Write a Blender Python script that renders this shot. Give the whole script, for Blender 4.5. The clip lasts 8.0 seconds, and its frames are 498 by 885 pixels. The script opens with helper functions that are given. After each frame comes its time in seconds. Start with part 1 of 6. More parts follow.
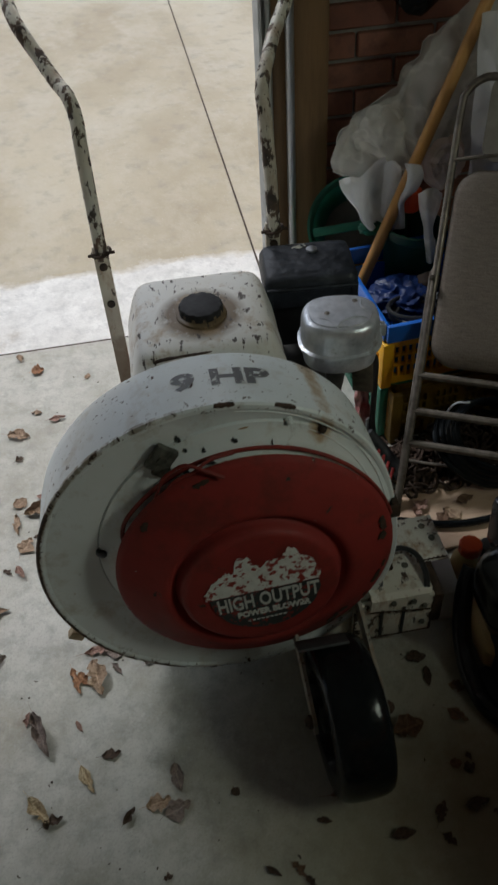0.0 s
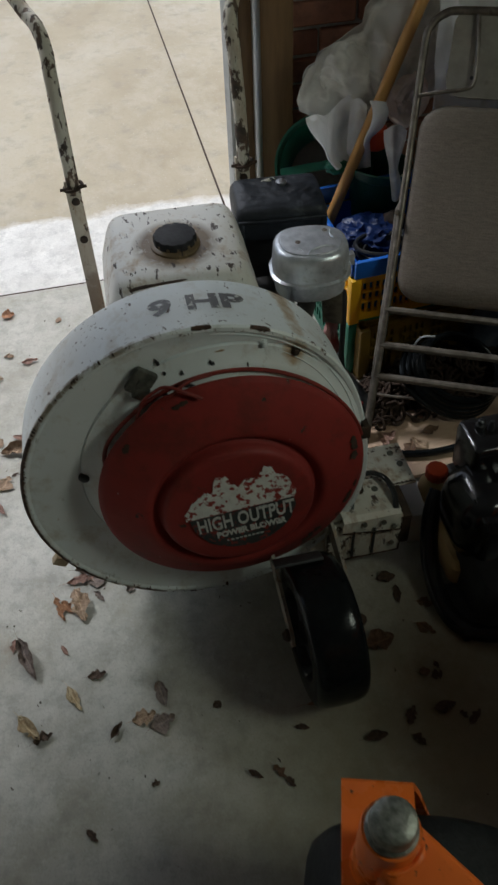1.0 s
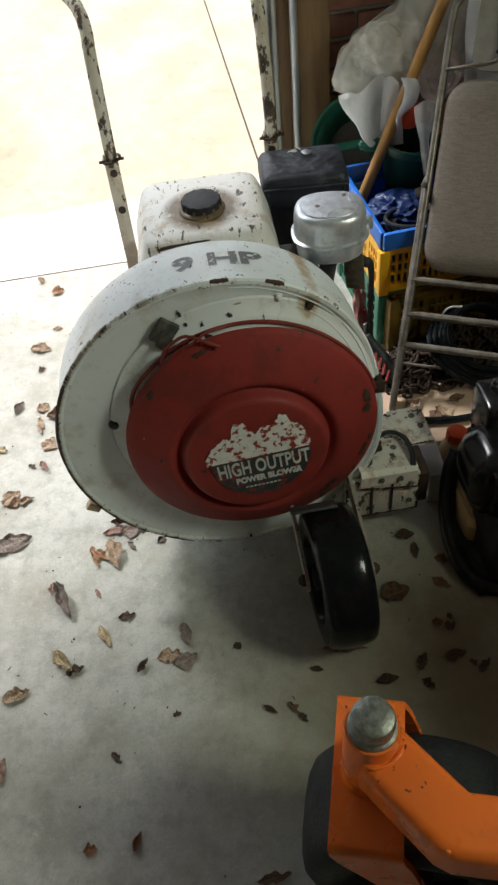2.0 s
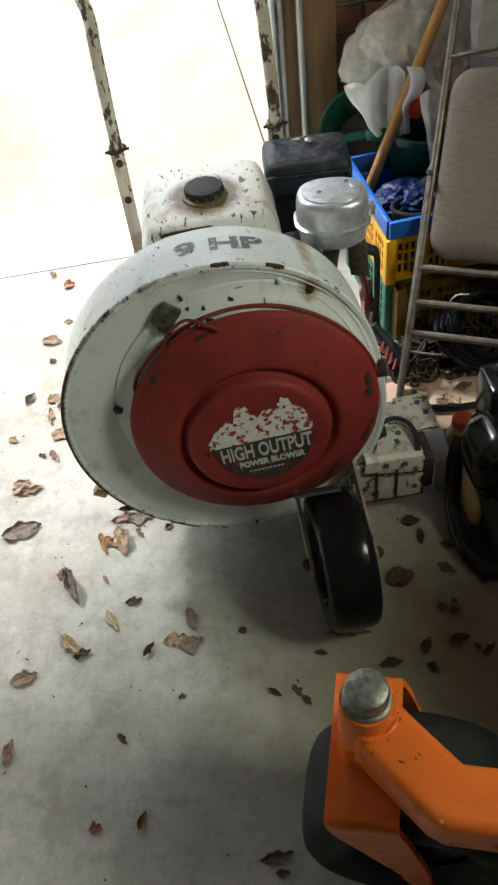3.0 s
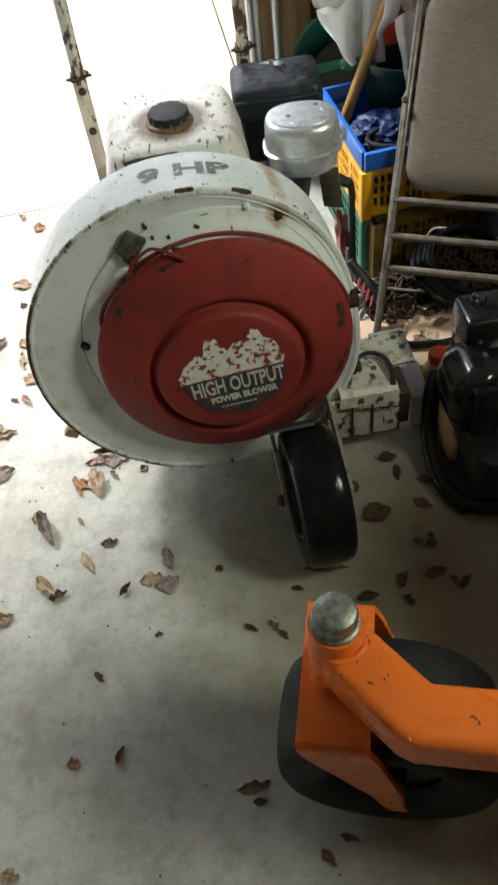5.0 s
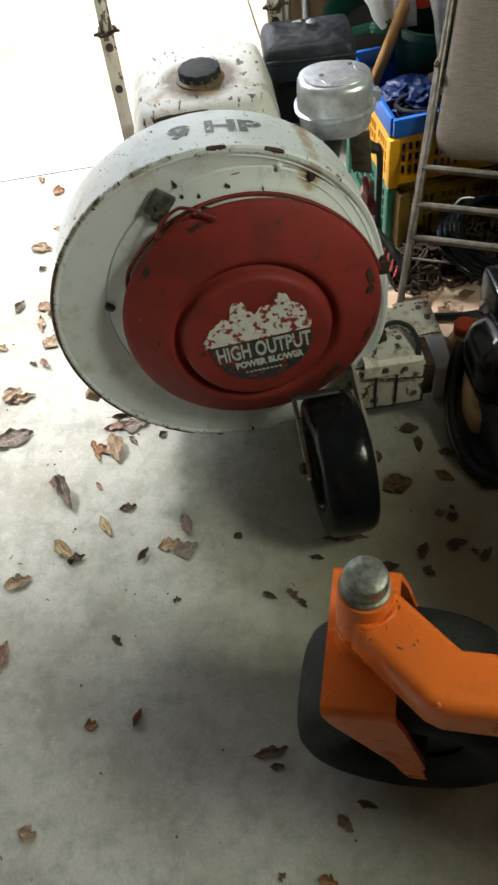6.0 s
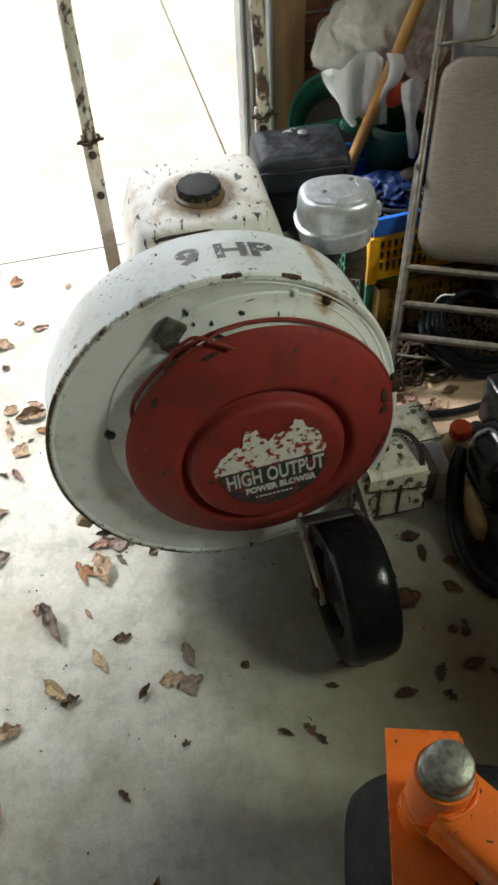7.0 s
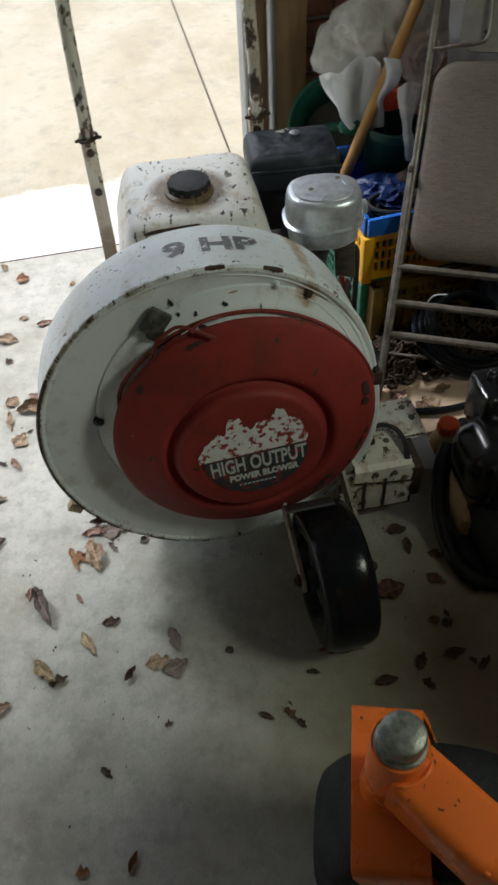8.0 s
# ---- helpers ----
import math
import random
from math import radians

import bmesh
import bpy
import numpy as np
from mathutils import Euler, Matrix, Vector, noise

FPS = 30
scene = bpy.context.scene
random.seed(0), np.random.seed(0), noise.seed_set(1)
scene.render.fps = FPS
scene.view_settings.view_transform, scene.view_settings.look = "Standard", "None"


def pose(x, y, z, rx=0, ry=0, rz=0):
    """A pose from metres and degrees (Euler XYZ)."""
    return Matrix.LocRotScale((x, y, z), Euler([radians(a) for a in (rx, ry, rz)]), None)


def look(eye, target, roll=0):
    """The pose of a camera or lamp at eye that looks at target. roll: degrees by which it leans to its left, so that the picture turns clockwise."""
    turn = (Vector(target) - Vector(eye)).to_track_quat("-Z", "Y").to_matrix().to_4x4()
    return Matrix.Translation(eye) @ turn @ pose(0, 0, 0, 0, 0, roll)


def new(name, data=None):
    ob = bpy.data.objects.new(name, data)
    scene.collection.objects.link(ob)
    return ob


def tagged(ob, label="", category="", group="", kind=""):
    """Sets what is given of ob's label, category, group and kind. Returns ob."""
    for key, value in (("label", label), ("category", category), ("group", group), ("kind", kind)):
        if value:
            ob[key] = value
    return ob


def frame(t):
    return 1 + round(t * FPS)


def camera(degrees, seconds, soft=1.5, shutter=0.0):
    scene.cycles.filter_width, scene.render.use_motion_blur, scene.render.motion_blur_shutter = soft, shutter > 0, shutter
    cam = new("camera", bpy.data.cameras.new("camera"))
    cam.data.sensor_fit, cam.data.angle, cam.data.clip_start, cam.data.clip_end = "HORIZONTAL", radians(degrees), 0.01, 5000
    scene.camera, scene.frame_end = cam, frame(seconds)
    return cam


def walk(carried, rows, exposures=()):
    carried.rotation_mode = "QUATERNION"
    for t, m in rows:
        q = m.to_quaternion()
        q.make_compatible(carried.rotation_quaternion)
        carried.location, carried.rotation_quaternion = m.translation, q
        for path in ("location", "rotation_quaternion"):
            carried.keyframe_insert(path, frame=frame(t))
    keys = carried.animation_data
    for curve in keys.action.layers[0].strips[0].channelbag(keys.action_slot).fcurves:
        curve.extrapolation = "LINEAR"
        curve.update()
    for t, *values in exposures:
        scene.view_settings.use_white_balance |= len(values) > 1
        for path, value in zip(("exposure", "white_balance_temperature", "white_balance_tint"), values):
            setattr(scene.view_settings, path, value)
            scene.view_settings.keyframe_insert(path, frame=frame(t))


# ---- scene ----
cam = camera(35.1, 8.0, 2.4, 0.5)
PATH = [
    (0, (-0.235, 0.652, 1.348), (-0.062, 2.061, -0.061), -4.2),
    (0.5, (-0.318, 0.639, 1.345), (-0.053, 1.99, -0.105), -2.3),
    (1, (-0.264, 0.584, 1.341), (-0.024, 1.907, -0.139), -2.9),
    (1.5, (-0.232, 0.508, 1.342), (-0.076, 1.848, -0.135), -4.8),
    (3, (-0.196, 0.426, 1.326), (-0.153, 1.788, -0.138), -8.5),
    (3.5, (-0.185, 0.419, 1.316), (-0.14, 1.783, -0.146), -8.6),
    (4, (-0.183, 0.422, 1.312), (-0.159, 1.783, -0.153), -9.2),
    (4.5, (-0.175, 0.419, 1.301), (-0.143, 1.765, -0.179), -9.9),
    (4.7, (-0.174, 0.415, 1.292), (-0.129, 1.732, -0.212), -9.6),
    (5.8, (-0.198, 0.398, 1.266), (-0.148, 1.633, -0.306), -8.5),
    (6, (-0.209, 0.407, 1.263), (-0.179, 1.643, -0.309), -8.5),
    (6.5, (-0.266, 0.494, 1.271), (-0.136, 1.744, -0.284), -5.2),
    (7, (-0.321, 0.58, 1.298), (-0.077, 1.867, -0.214), -3.3),
    (7.5, (-0.305, 0.574, 1.298), (-0.025, 1.871, -0.198), -3.4),
    (8, (-0.28, 0.524, 1.304), (-0.074, 1.833, -0.194), -3.7),
]
EXPOSURES = [(0.0, -0.16, 6150, 10.5), (1.0, -0.03, 6100, 10), (1.5, 0.60, 6250, 9), (3.0, 1.28, 6450, 8.5), (4.5, 1.47, 6450, 8), (6.0, 1.46, 6450, 8.5), (7.0, 1.36, 6450, 8), (7.5, 0.74, 6250, 9), (8.0, 0.68, 6150, 9.5)]
walk(cam, [(t, look(eye, target, roll)) for t, eye, target, roll in PATH], EXPOSURES)

# ---- world, sun, sky ----
world = bpy.data.worlds.new("overcast_sky")
scene.world = world
world.use_nodes = True
wn = world.node_tree.nodes
sky = wn.new("ShaderNodeTexSky")
sky.sky_type = "NISHITA"
sky.sun_disc = False
sky.sun_elevation, sky.sun_rotation = radians(49), radians(35)
sky.dust_density, sky.air_density = 4.0, 1.0
hsv = wn.new("ShaderNodeHueSaturation")
hsv.inputs["Saturation"].default_value = 0.6
world.node_tree.links.new(sky.outputs["Color"], hsv.inputs["Color"])
world.node_tree.links.new(hsv.outputs["Color"], wn["Background"].inputs["Color"])
wn["Background"].inputs["Strength"].default_value = 0.15
sun = new("sun", bpy.data.lights.new("sun", "SUN"))
sun.data.energy, sun.data.angle, sun.data.color = 2.0, radians(13), (1.0, 0.995, 0.985)
sun.matrix_world = look((-4.0, 7.85, 8.0), (0, 2.5, 0))
# daylight that comes in by the side window
pane = new("window_light", bpy.data.lights.new("window_light", "AREA"))
pane.data.shape, pane.data.size, pane.data.size_y = "RECTANGLE", 0.40, 0.38
pane.data.energy, pane.data.color = 6.9, (0.93, 1.0, 0.80)
pane.matrix_world = look((1.085, 0.5, 1.625), (0.0, 1.1, 0.7))

# ---- materials ----


class Nodes:
    """A principled material that is put together step by step."""

    def __init__(self, name, rough=0.6, metal=0.0):
        self.mat = bpy.data.materials.new(name)
        self.mat.use_nodes = True
        self.tree = self.mat.node_tree
        self.bsdf = self.tree.nodes["Principled BSDF"]
        self.bsdf.inputs["Roughness"].default_value = rough
        self.bsdf.inputs["Metallic"].default_value = metal
        self.coord = self.add("ShaderNodeTexCoord").outputs["Object"]

    def add(self, kind):
        return self.tree.nodes.new(kind)

    def link(self, a, b):
        self.tree.links.new(a, b)

    def put(self, value, socket):
        if isinstance(value, bpy.types.NodeSocket):
            self.link(value, socket)
        else:
            socket.default_value = value

    def noise(self, scale, detail=4.0, rough=0.55, stretch=None, seed=0.0):
        node = self.add("ShaderNodeTexNoise")
        node.noise_dimensions = "4D"
        node.inputs["W"].default_value = seed
        node.inputs["Scale"].default_value = scale
        node.inputs["Detail"].default_value = detail
        node.inputs["Roughness"].default_value = rough
        if stretch:
            m = self.add("ShaderNodeMapping")
            m.inputs["Scale"].default_value = stretch
            self.link(self.coord, m.inputs["Vector"])
            self.link(m.outputs["Vector"], node.inputs["Vector"])
        else:
            self.link(self.coord, node.inputs["Vector"])
        return node.outputs["Fac"]

    def ramp(self, value, low, high, a=0.0, b=1.0):
        node = self.add("ShaderNodeMapRange")
        for key, v in (("From Min", low), ("From Max", high), ("To Min", a), ("To Max", b)):
            node.inputs[key].default_value = v
        self.put(value, node.inputs["Value"])
        return node.outputs["Result"]

    def calc(self, op, a, b=0.0):
        node = self.add("ShaderNodeMath")
        node.operation = op
        self.put(a, node.inputs[0])
        self.put(b, node.inputs[1])
        return node.outputs[0]

    def mix(self, fac, a, b):
        node = self.add("ShaderNodeMix")
        node.data_type = "RGBA"
        self.put(fac, node.inputs["Factor"])
        self.put((*a, 1) if isinstance(a, tuple) else a, node.inputs[6])
        self.put((*b, 1) if isinstance(b, tuple) else b, node.inputs[7])
        return node.outputs[2]

    def axis(self, which):
        node = self.add("ShaderNodeSeparateXYZ")
        self.link(self.coord, node.inputs[0])
        return node.outputs[which]

    def random(self):
        return self.add("ShaderNodeObjectInfo").outputs["Random"]

    def bump(self, height, strength=0.3, distance=0.002):
        node = self.add("ShaderNodeBump")
        node.inputs["Strength"].default_value = strength
        node.inputs["Distance"].default_value = distance
        self.put(height, node.inputs["Height"])
        self.link(node.outputs["Normal"], self.bsdf.inputs["Normal"])
        return self

    def done(self, colour, rough=None):
        self.put((*colour, 1) if isinstance(colour, tuple) else colour, self.bsdf.inputs["Base Color"])
        if rough is not None:
            self.put(rough, self.bsdf.inputs["Roughness"])
        return self.mat


def plain(name, a, b, scale=30.0, rough=0.5, metal=0.0, bump=0.15, grime=None, stretch=None, gloss=0.5):
    """Two tones in a grain, a coarser drift over it, and some grime."""
    n = Nodes(name, rough, metal)
    n.bsdf.inputs["Specular IOR Level"].default_value = gloss
    fine = n.noise(scale, 5, 0.6, stretch)
    col = n.mix(n.ramp(fine, 0.35, 0.65), a, b)
    coarse = n.noise(scale * 0.15, 3, 0.5, stretch, 3.0)
    col = n.mix(n.ramp(coarse, 0.45, 0.7, 0, 0.35), col, tuple(0.6 * v for v in a))
    if grime:
        col = n.mix(n.ramp(n.noise(scale * 0.5, 6, 0.7, None, 7.0), 0.58, 0.68, 0, 0.8), col, grime)
    n.bump(fine, bump)
    return n.done(col, n.ramp(coarse, 0.3, 0.7, rough * 0.85, min(1.0, rough * 1.2)))


def chipped_white(name, amount=0.0, rim=False, stain=0.6):
    """Old off-white enamel: yellowed, stained, with clusters of dark chips and rust."""
    n = Nodes(name, 0.42)
    base = n.mix(n.ramp(n.noise(6, 4), 0.35, 0.7), (0.80, 0.852, 0.86), (0.72, 0.755, 0.735))
    base = n.mix(n.ramp(n.noise(17, 6, 0.7, None, 2.0), 0.54, 0.72, 0, stain), base, (0.42, 0.36, 0.25))
    base = n.mix(n.ramp(n.noise(45, 5, 0.7, (1, 1, 0.4), 13.0), 0.60, 0.72, 0, stain), base, (0.36, 0.35, 0.31))
    drops = n.ramp(n.noise(70, 3, 0.6, (1, 0.5, 1), 31.0), 0.69, 0.74, 0, 0.7)
    base = n.mix(drops, base, (0.36, 0.22, 0.12))
    cluster = n.ramp(n.noise(9, 3, 0.6, None, 17.0), 0.42, 0.62, 0.0, 0.055)
    chips = n.ramp(n.calc("ADD", n.noise(64, 4, 0.65, (1, 0.55, 0.8), 5.0), cluster), 0.715 - amount, 0.735 - amount)
    chips = n.calc("MAXIMUM", chips, n.ramp(n.calc("ADD", n.noise(150, 2, 0.5, None, 9.0), cluster), 0.745 - amount, 0.765 - amount))
    if rim:
        x, z = n.axis("X"), n.calc("SUBTRACT", n.axis("Z"), 0.343)
        far = n.calc("SQRT", n.calc("ADD", n.calc("MULTIPLY", x, x), n.calc("MULTIPLY", z, z)))
        # the face stays cleaner than the drum
        chips = n.calc("MULTIPLY", chips, n.calc("MAXIMUM", n.ramp(n.calc("SUBTRACT", n.axis("Y"), n.calc("MULTIPLY", z, 0.08)), 0.004, 0.008), n.ramp(far, 0.281, 0.288)))
        band = n.calc("MULTIPLY", n.ramp(far, 0.279, 0.29), n.ramp(n.axis("Y"), 0.035, 0.022))
        chips = n.calc("MAXIMUM", chips, n.calc("MULTIPLY", band, n.ramp(n.noise(75, 5, 0.7, None, 1.0), 0.60, 0.64)))
        # thin worn line all along the rolled edge
        line = n.calc("MULTIPLY", n.calc("MULTIPLY", n.ramp(far, 0.2885, 0.2925), n.ramp(n.calc("SUBTRACT", n.axis("Y"), n.calc("MULTIPLY", z, 0.08)), 0.008, 0.003)), n.ramp(n.noise(34, 6, 0.75, None, 61.0), 0.40, 0.56))
        base = n.mix(n.calc("MULTIPLY", n.ramp(line, 0.1, 0.7, 0, 0.85), n.ramp(x, 0.0, -0.12)), base, (0.20, 0.15, 0.085))
        smear = n.ramp(n.noise(26, 5, 0.7, (1, 1, 0.6), 41.0), 0.63, 0.70, 0, 0.6)
        base = n.mix(smear, base, (0.34, 0.33, 0.29))
        # rust that has bled round one bolt
        bx, bz = n.calc("SUBTRACT", x, 0.152), n.calc("SUBTRACT", z, 0.226)
        bled = n.calc("SQRT", n.calc("ADD", n.calc("MULTIPLY", bx, bx), n.calc("MULTIPLY", n.calc("MULTIPLY", bz, bz), 0.75)))
        bled = n.calc("ADD", bled, n.ramp(n.noise(80, 4, 0.6, None, 51.0), 0.3, 0.7, -0.004, 0.004))
        base = n.mix(n.ramp(bled, 0.021, 0.012, 0, 0.85), base, (0.42, 0.29, 0.15))
        base = n.mix(n.ramp(bled, 0.011, 0.006, 0, 0.8), base, (0.12, 0.075, 0.04))
    rust = n.mix(n.noise(90, 4), (0.025, 0.018, 0.014), (0.11, 0.05, 0.025))
    col = n.mix(chips, base, rust)
    n.bump(n.calc("SUBTRACT", n.calc("MULTIPLY", n.noise(14, 3), 0.3), chips), 0.35, 0.001)
    return n.done(col, n.ramp(chips, 0, 1, 0.4, 0.8))


def rusted_white(name, bare, rusty, light=(0.70, 0.68, 0.59), dull=(0.57, 0.52, 0.41), foot=0.0):
    """Beige old paint on a tube or bar, worn to grey-brown metal in long patches."""
    n = Nodes(name, 0.5)
    base = n.mix(n.ramp(n.noise(9, 4), 0.35, 0.7), light, dull)
    base = n.mix(n.ramp(n.noise(30, 6, 0.7, (1, 1, 0.35), 4.0), 0.50, 0.66, 0, rusty), base, (0.34, 0.20, 0.10))
    if foot:
        low = n.calc("ADD", n.ramp(n.axis("Z"), foot + 0.07, foot - 0.04), n.ramp(n.noise(26, 5, 0.7, None, 19.0), 0.3, 0.7, -0.45, 0.45))
        base = n.mix(n.ramp(low, 0.35, 0.85, 0, 0.62), base, (0.19, 0.105, 0.06))
    worn = n.ramp(n.noise(52, 6, 0.68, (1, 1, 0.5), 12.0), bare, bare + 0.035)
    worn = n.calc("MAXIMUM", worn, n.ramp(n.noise(110, 3, 0.6, None, 2.0), 0.70, 0.73))
    metal = n.mix(n.ramp(n.noise(60, 4), 0.4, 0.65), (0.055, 0.042, 0.033), (0.15, 0.095, 0.06))
    n.bump(n.calc("SUBTRACT", 1.0, worn), 0.35, 0.001)
    return n.done(n.mix(worn, base, metal), n.ramp(worn, 0, 1, 0.45, 0.7))


def chipped_red():
    n = Nodes("worn_red_paint", 0.45)
    n.bsdf.inputs["Specular IOR Level"].default_value = 0.25
    base = n.mix(n.ramp(n.noise(5, 4), 0.35, 0.7), (0.29, 0.036, 0.029), (0.22, 0.029, 0.024))
    base = n.mix(n.ramp(n.noise(40, 5, 0.65, None, 2.0), 0.5, 0.75, 0, 0.5), base, (0.15, 0.03, 0.022))
    base = n.mix(n.ramp(n.noise(11, 6, 0.7, None, 14.0), 0.50, 0.70, 0, 0.8), base, (0.12, 0.03, 0.022))
    chips = n.ramp(n.noise(30, 5, 0.62, None, 11.0), 0.64, 0.67)
    pale = n.ramp(n.noise(150, 2, 0.5, None, 4.0), 0.77, 0.785)
    col = n.mix(chips, base, (0.05, 0.04, 0.03))
    col = n.mix(pale, col, (0.6, 0.55, 0.5))
    n.bump(n.calc("SUBTRACT", n.calc("MULTIPLY", n.noise(9, 2), 0.4), chips), 0.3, 0.0015)
    return n.done(col, n.ramp(n.noise(12, 4), 0.3, 0.7, 0.5, 0.72))


SHADE_STAIN = (0.22, 0.98)


def concrete(name, a, b, stain, drive=False):
    n = Nodes(name, 0.85)
    big = n.noise(1.3, 5, 0.6)
    col = n.mix(n.ramp(big, 0.35, 0.65), a, b)
    col = n.mix(n.ramp(n.noise(4.5, 7, 0.68, None, 2.0), 0.46, 0.68, 0, 0.75), col, stain)
    col = n.mix(n.ramp(n.noise(13, 6, 0.7, None, 22.0), 0.50, 0.72, 0, 0.5), col, tuple(0.72 * v for v in stain))
    col = n.mix(n.ramp(n.noise(8, 6, 0.7, None, 28.0), 0.52, 0.74, 0, 0.7), col, tuple(min(1.0, 1.2 * v) for v in b))
    col = n.mix(n.ramp(n.noise(240, 3, 0.6, None, 6.0), 0.52, 0.75, 0, 0.5), col, tuple(0.5 * v for v in a))
    col = n.mix(n.ramp(n.noise(70, 4, 0.65, None, 8.0), 0.58, 0.72, 0, 0.4), col, tuple(min(1.0, 1.3 * v) for v in b))
    col = n.mix(n.ramp(n.noise(38, 3, 0.6, None, 35.0), 0.70, 0.74, 0, 0.7), col, tuple(0.35 * v for v in a))
    # fine trowel mottling and a few rusty brown patches
    col = n.mix(n.ramp(n.noise(26, 7, 0.74, None, 41.0), 0.48, 0.64, 0, 0.6), col, tuple(0.62 * v for v in a))
    col = n.mix(n.ramp(n.noise(5.5, 5, 0.66, None, 51.0), 0.60, 0.74, 0, 0.55), col, (0.30, 0.225, 0.135))
    if drive:
        # rain-stained slab beyond the dry strip in front of the door
        edge = n.calc("ADD", n.axis("Y"), n.calc("MULTIPLY", n.calc("SUBTRACT", n.noise(5, 6, 0.7, None, 12.0), 0.5), 0.22))
        wet = n.mix(n.ramp(n.noise(1.3, 6, 0.62, (1.2, 0.8, 1), 4.0), 0.40, 0.62), (0.48, 0.425, 0.31), (0.37, 0.31, 0.205))
        wet = n.mix(n.ramp(n.noise(3.2, 7, 0.72, (1.2, 0.8, 1), 15.0), 0.47, 0.66, 0, 0.7), wet, (0.53, 0.49, 0.395))
        wet = n.mix(n.ramp(n.noise(11, 6, 0.72, None, 5.0), 0.52, 0.70, 0, 0.6), wet, (0.28, 0.25, 0.20))
        wet = n.mix(n.ramp(n.noise(120, 4, 0.65, None, 19.0), 0.55, 0.74, 0, 0.35), wet, (0.26, 0.235, 0.185))
        wet = n.mix(n.ramp(n.noise(210, 2, 0.5, None, 71.0), 0.70, 0.74, 0, 0.8), wet, (0.72, 0.69, 0.6))
        col = n.mix(n.ramp(edge, 2.865, 2.905), col, wet)
    else:
        # a brown stain and, wider, the shade's olive cast painted in; soft ragged edge
        dx, dy = n.calc("SUBTRACT", n.axis("X"), SHADE_STAIN[0]), n.calc("SUBTRACT", n.axis("Y"), SHADE_STAIN[1])
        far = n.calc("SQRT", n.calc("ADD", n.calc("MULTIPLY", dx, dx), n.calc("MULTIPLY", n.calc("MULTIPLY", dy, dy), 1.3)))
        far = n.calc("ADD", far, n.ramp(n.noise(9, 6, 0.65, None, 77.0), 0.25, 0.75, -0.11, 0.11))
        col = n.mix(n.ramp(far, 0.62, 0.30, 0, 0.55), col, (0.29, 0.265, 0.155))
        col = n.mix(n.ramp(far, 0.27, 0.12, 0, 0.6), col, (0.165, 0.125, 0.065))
    n.bump(n.calc("ADD", n.noise(180, 4, 0.6), n.calc("MULTIPLY", n.noise(30, 3), 0.8)), 0.35, 0.002)
    return n.done(col, n.ramp(big, 0.3, 0.7, 0.6, 0.9))


def wood(name, a, b, stretch, rough=0.6, scale=14.0):
    n = Nodes(name, rough)
    grain = n.noise(scale, 6, 0.65, stretch)
    col = n.mix(n.ramp(grain, 0.35, 0.62), a, b)
    col = n.mix(n.ramp(n.noise(scale * 4, 4, 0.6, stretch, 3.0), 0.55, 0.75, 0, 0.5), col, tuple(0.4 * v for v in a))
    n.bump(grain, 0.25, 0.001)
    return n.done(col)


def brick_clay():
    n = Nodes("red_brick", 0.9)
    tone = n.mix(n.random(), (0.30, 0.125, 0.085), (0.42, 0.19, 0.125))
    col = n.mix(n.ramp(n.noise(30, 5, 0.65), 0.45, 0.7, 0, 0.7), tone, (0.20, 0.10, 0.075))
    n.bump(n.noise(90, 5, 0.65), 0.5, 0.002)
    return n.done(col)


def leaf_dry(name, light, dark):
    """A dry leaf: pale midrib, side veins, blotches."""
    n = Nodes("dry_leaf_" + name, 0.6)
    y = n.calc("ABSOLUTE", n.axis("Y"))
    col = n.mix(n.ramp(n.noise(5, 5, 0.65), 0.40, 0.64), light, dark)
    col = n.mix(n.ramp(n.random(), 0.3, 1.0, 0, 0.35), col, dark)
    vein = n.noise(9, 2, 0.5, (2.2, 0.5, 1), 3.0)
    col = n.mix(n.ramp(vein, 0.56, 0.62, 0, 0.45), col, tuple(0.55 * v for v in dark))
    col = n.mix(n.ramp(y, 0.035, 0.015, 0, 0.6), col, tuple(min(1.0, 1.15 * v) for v in light))
    n.bump(n.calc("ADD", vein, n.noise(14, 4)), 0.5, 0.02)
    return n.done(col)


def milky(name, tint, clear=0.35, through_light=0.4):
    """Thin cloudy polythene: partly see-through, partly translucent."""
    n = Nodes(name, 0.3)
    t = n.tree
    out = t.nodes["Material Output"]
    crease = n.calc("ABSOLUTE", n.calc("SUBTRACT", n.noise(11, 3, 0.5, None, 6.0), 0.5))
    n.bump(n.calc("ADD", n.calc("MULTIPLY", n.ramp(crease, 0.0, 0.09), 1.4), n.noise(30, 3, 0.5)), 0.3, 0.004)
    col = n.done(n.mix(n.ramp(n.noise(12, 4), 0.35, 0.7), tint, tuple(0.9 * v for v in tint)))
    trans = n.add("ShaderNodeBsdfTranslucent")
    trans.inputs["Color"].default_value = (*tint, 1)
    seen = n.add("ShaderNodeBsdfTransparent")
    m1, m2 = n.add("ShaderNodeMixShader"), n.add("ShaderNodeMixShader")
    m1.inputs[0].default_value = through_light
    n.link(n.bsdf.outputs[0], m1.inputs[1])
    n.link(trans.outputs[0], m1.inputs[2])
    n.link(n.ramp(crease, 0.0, 0.05, 0.72 * clear, clear), m2.inputs[0])
    n.link(m1.outputs[0], m2.inputs[1])
    n.link(seen.outputs[0], m2.inputs[2])
    n.link(m2.outputs[0], out.inputs["Surface"])
    return col


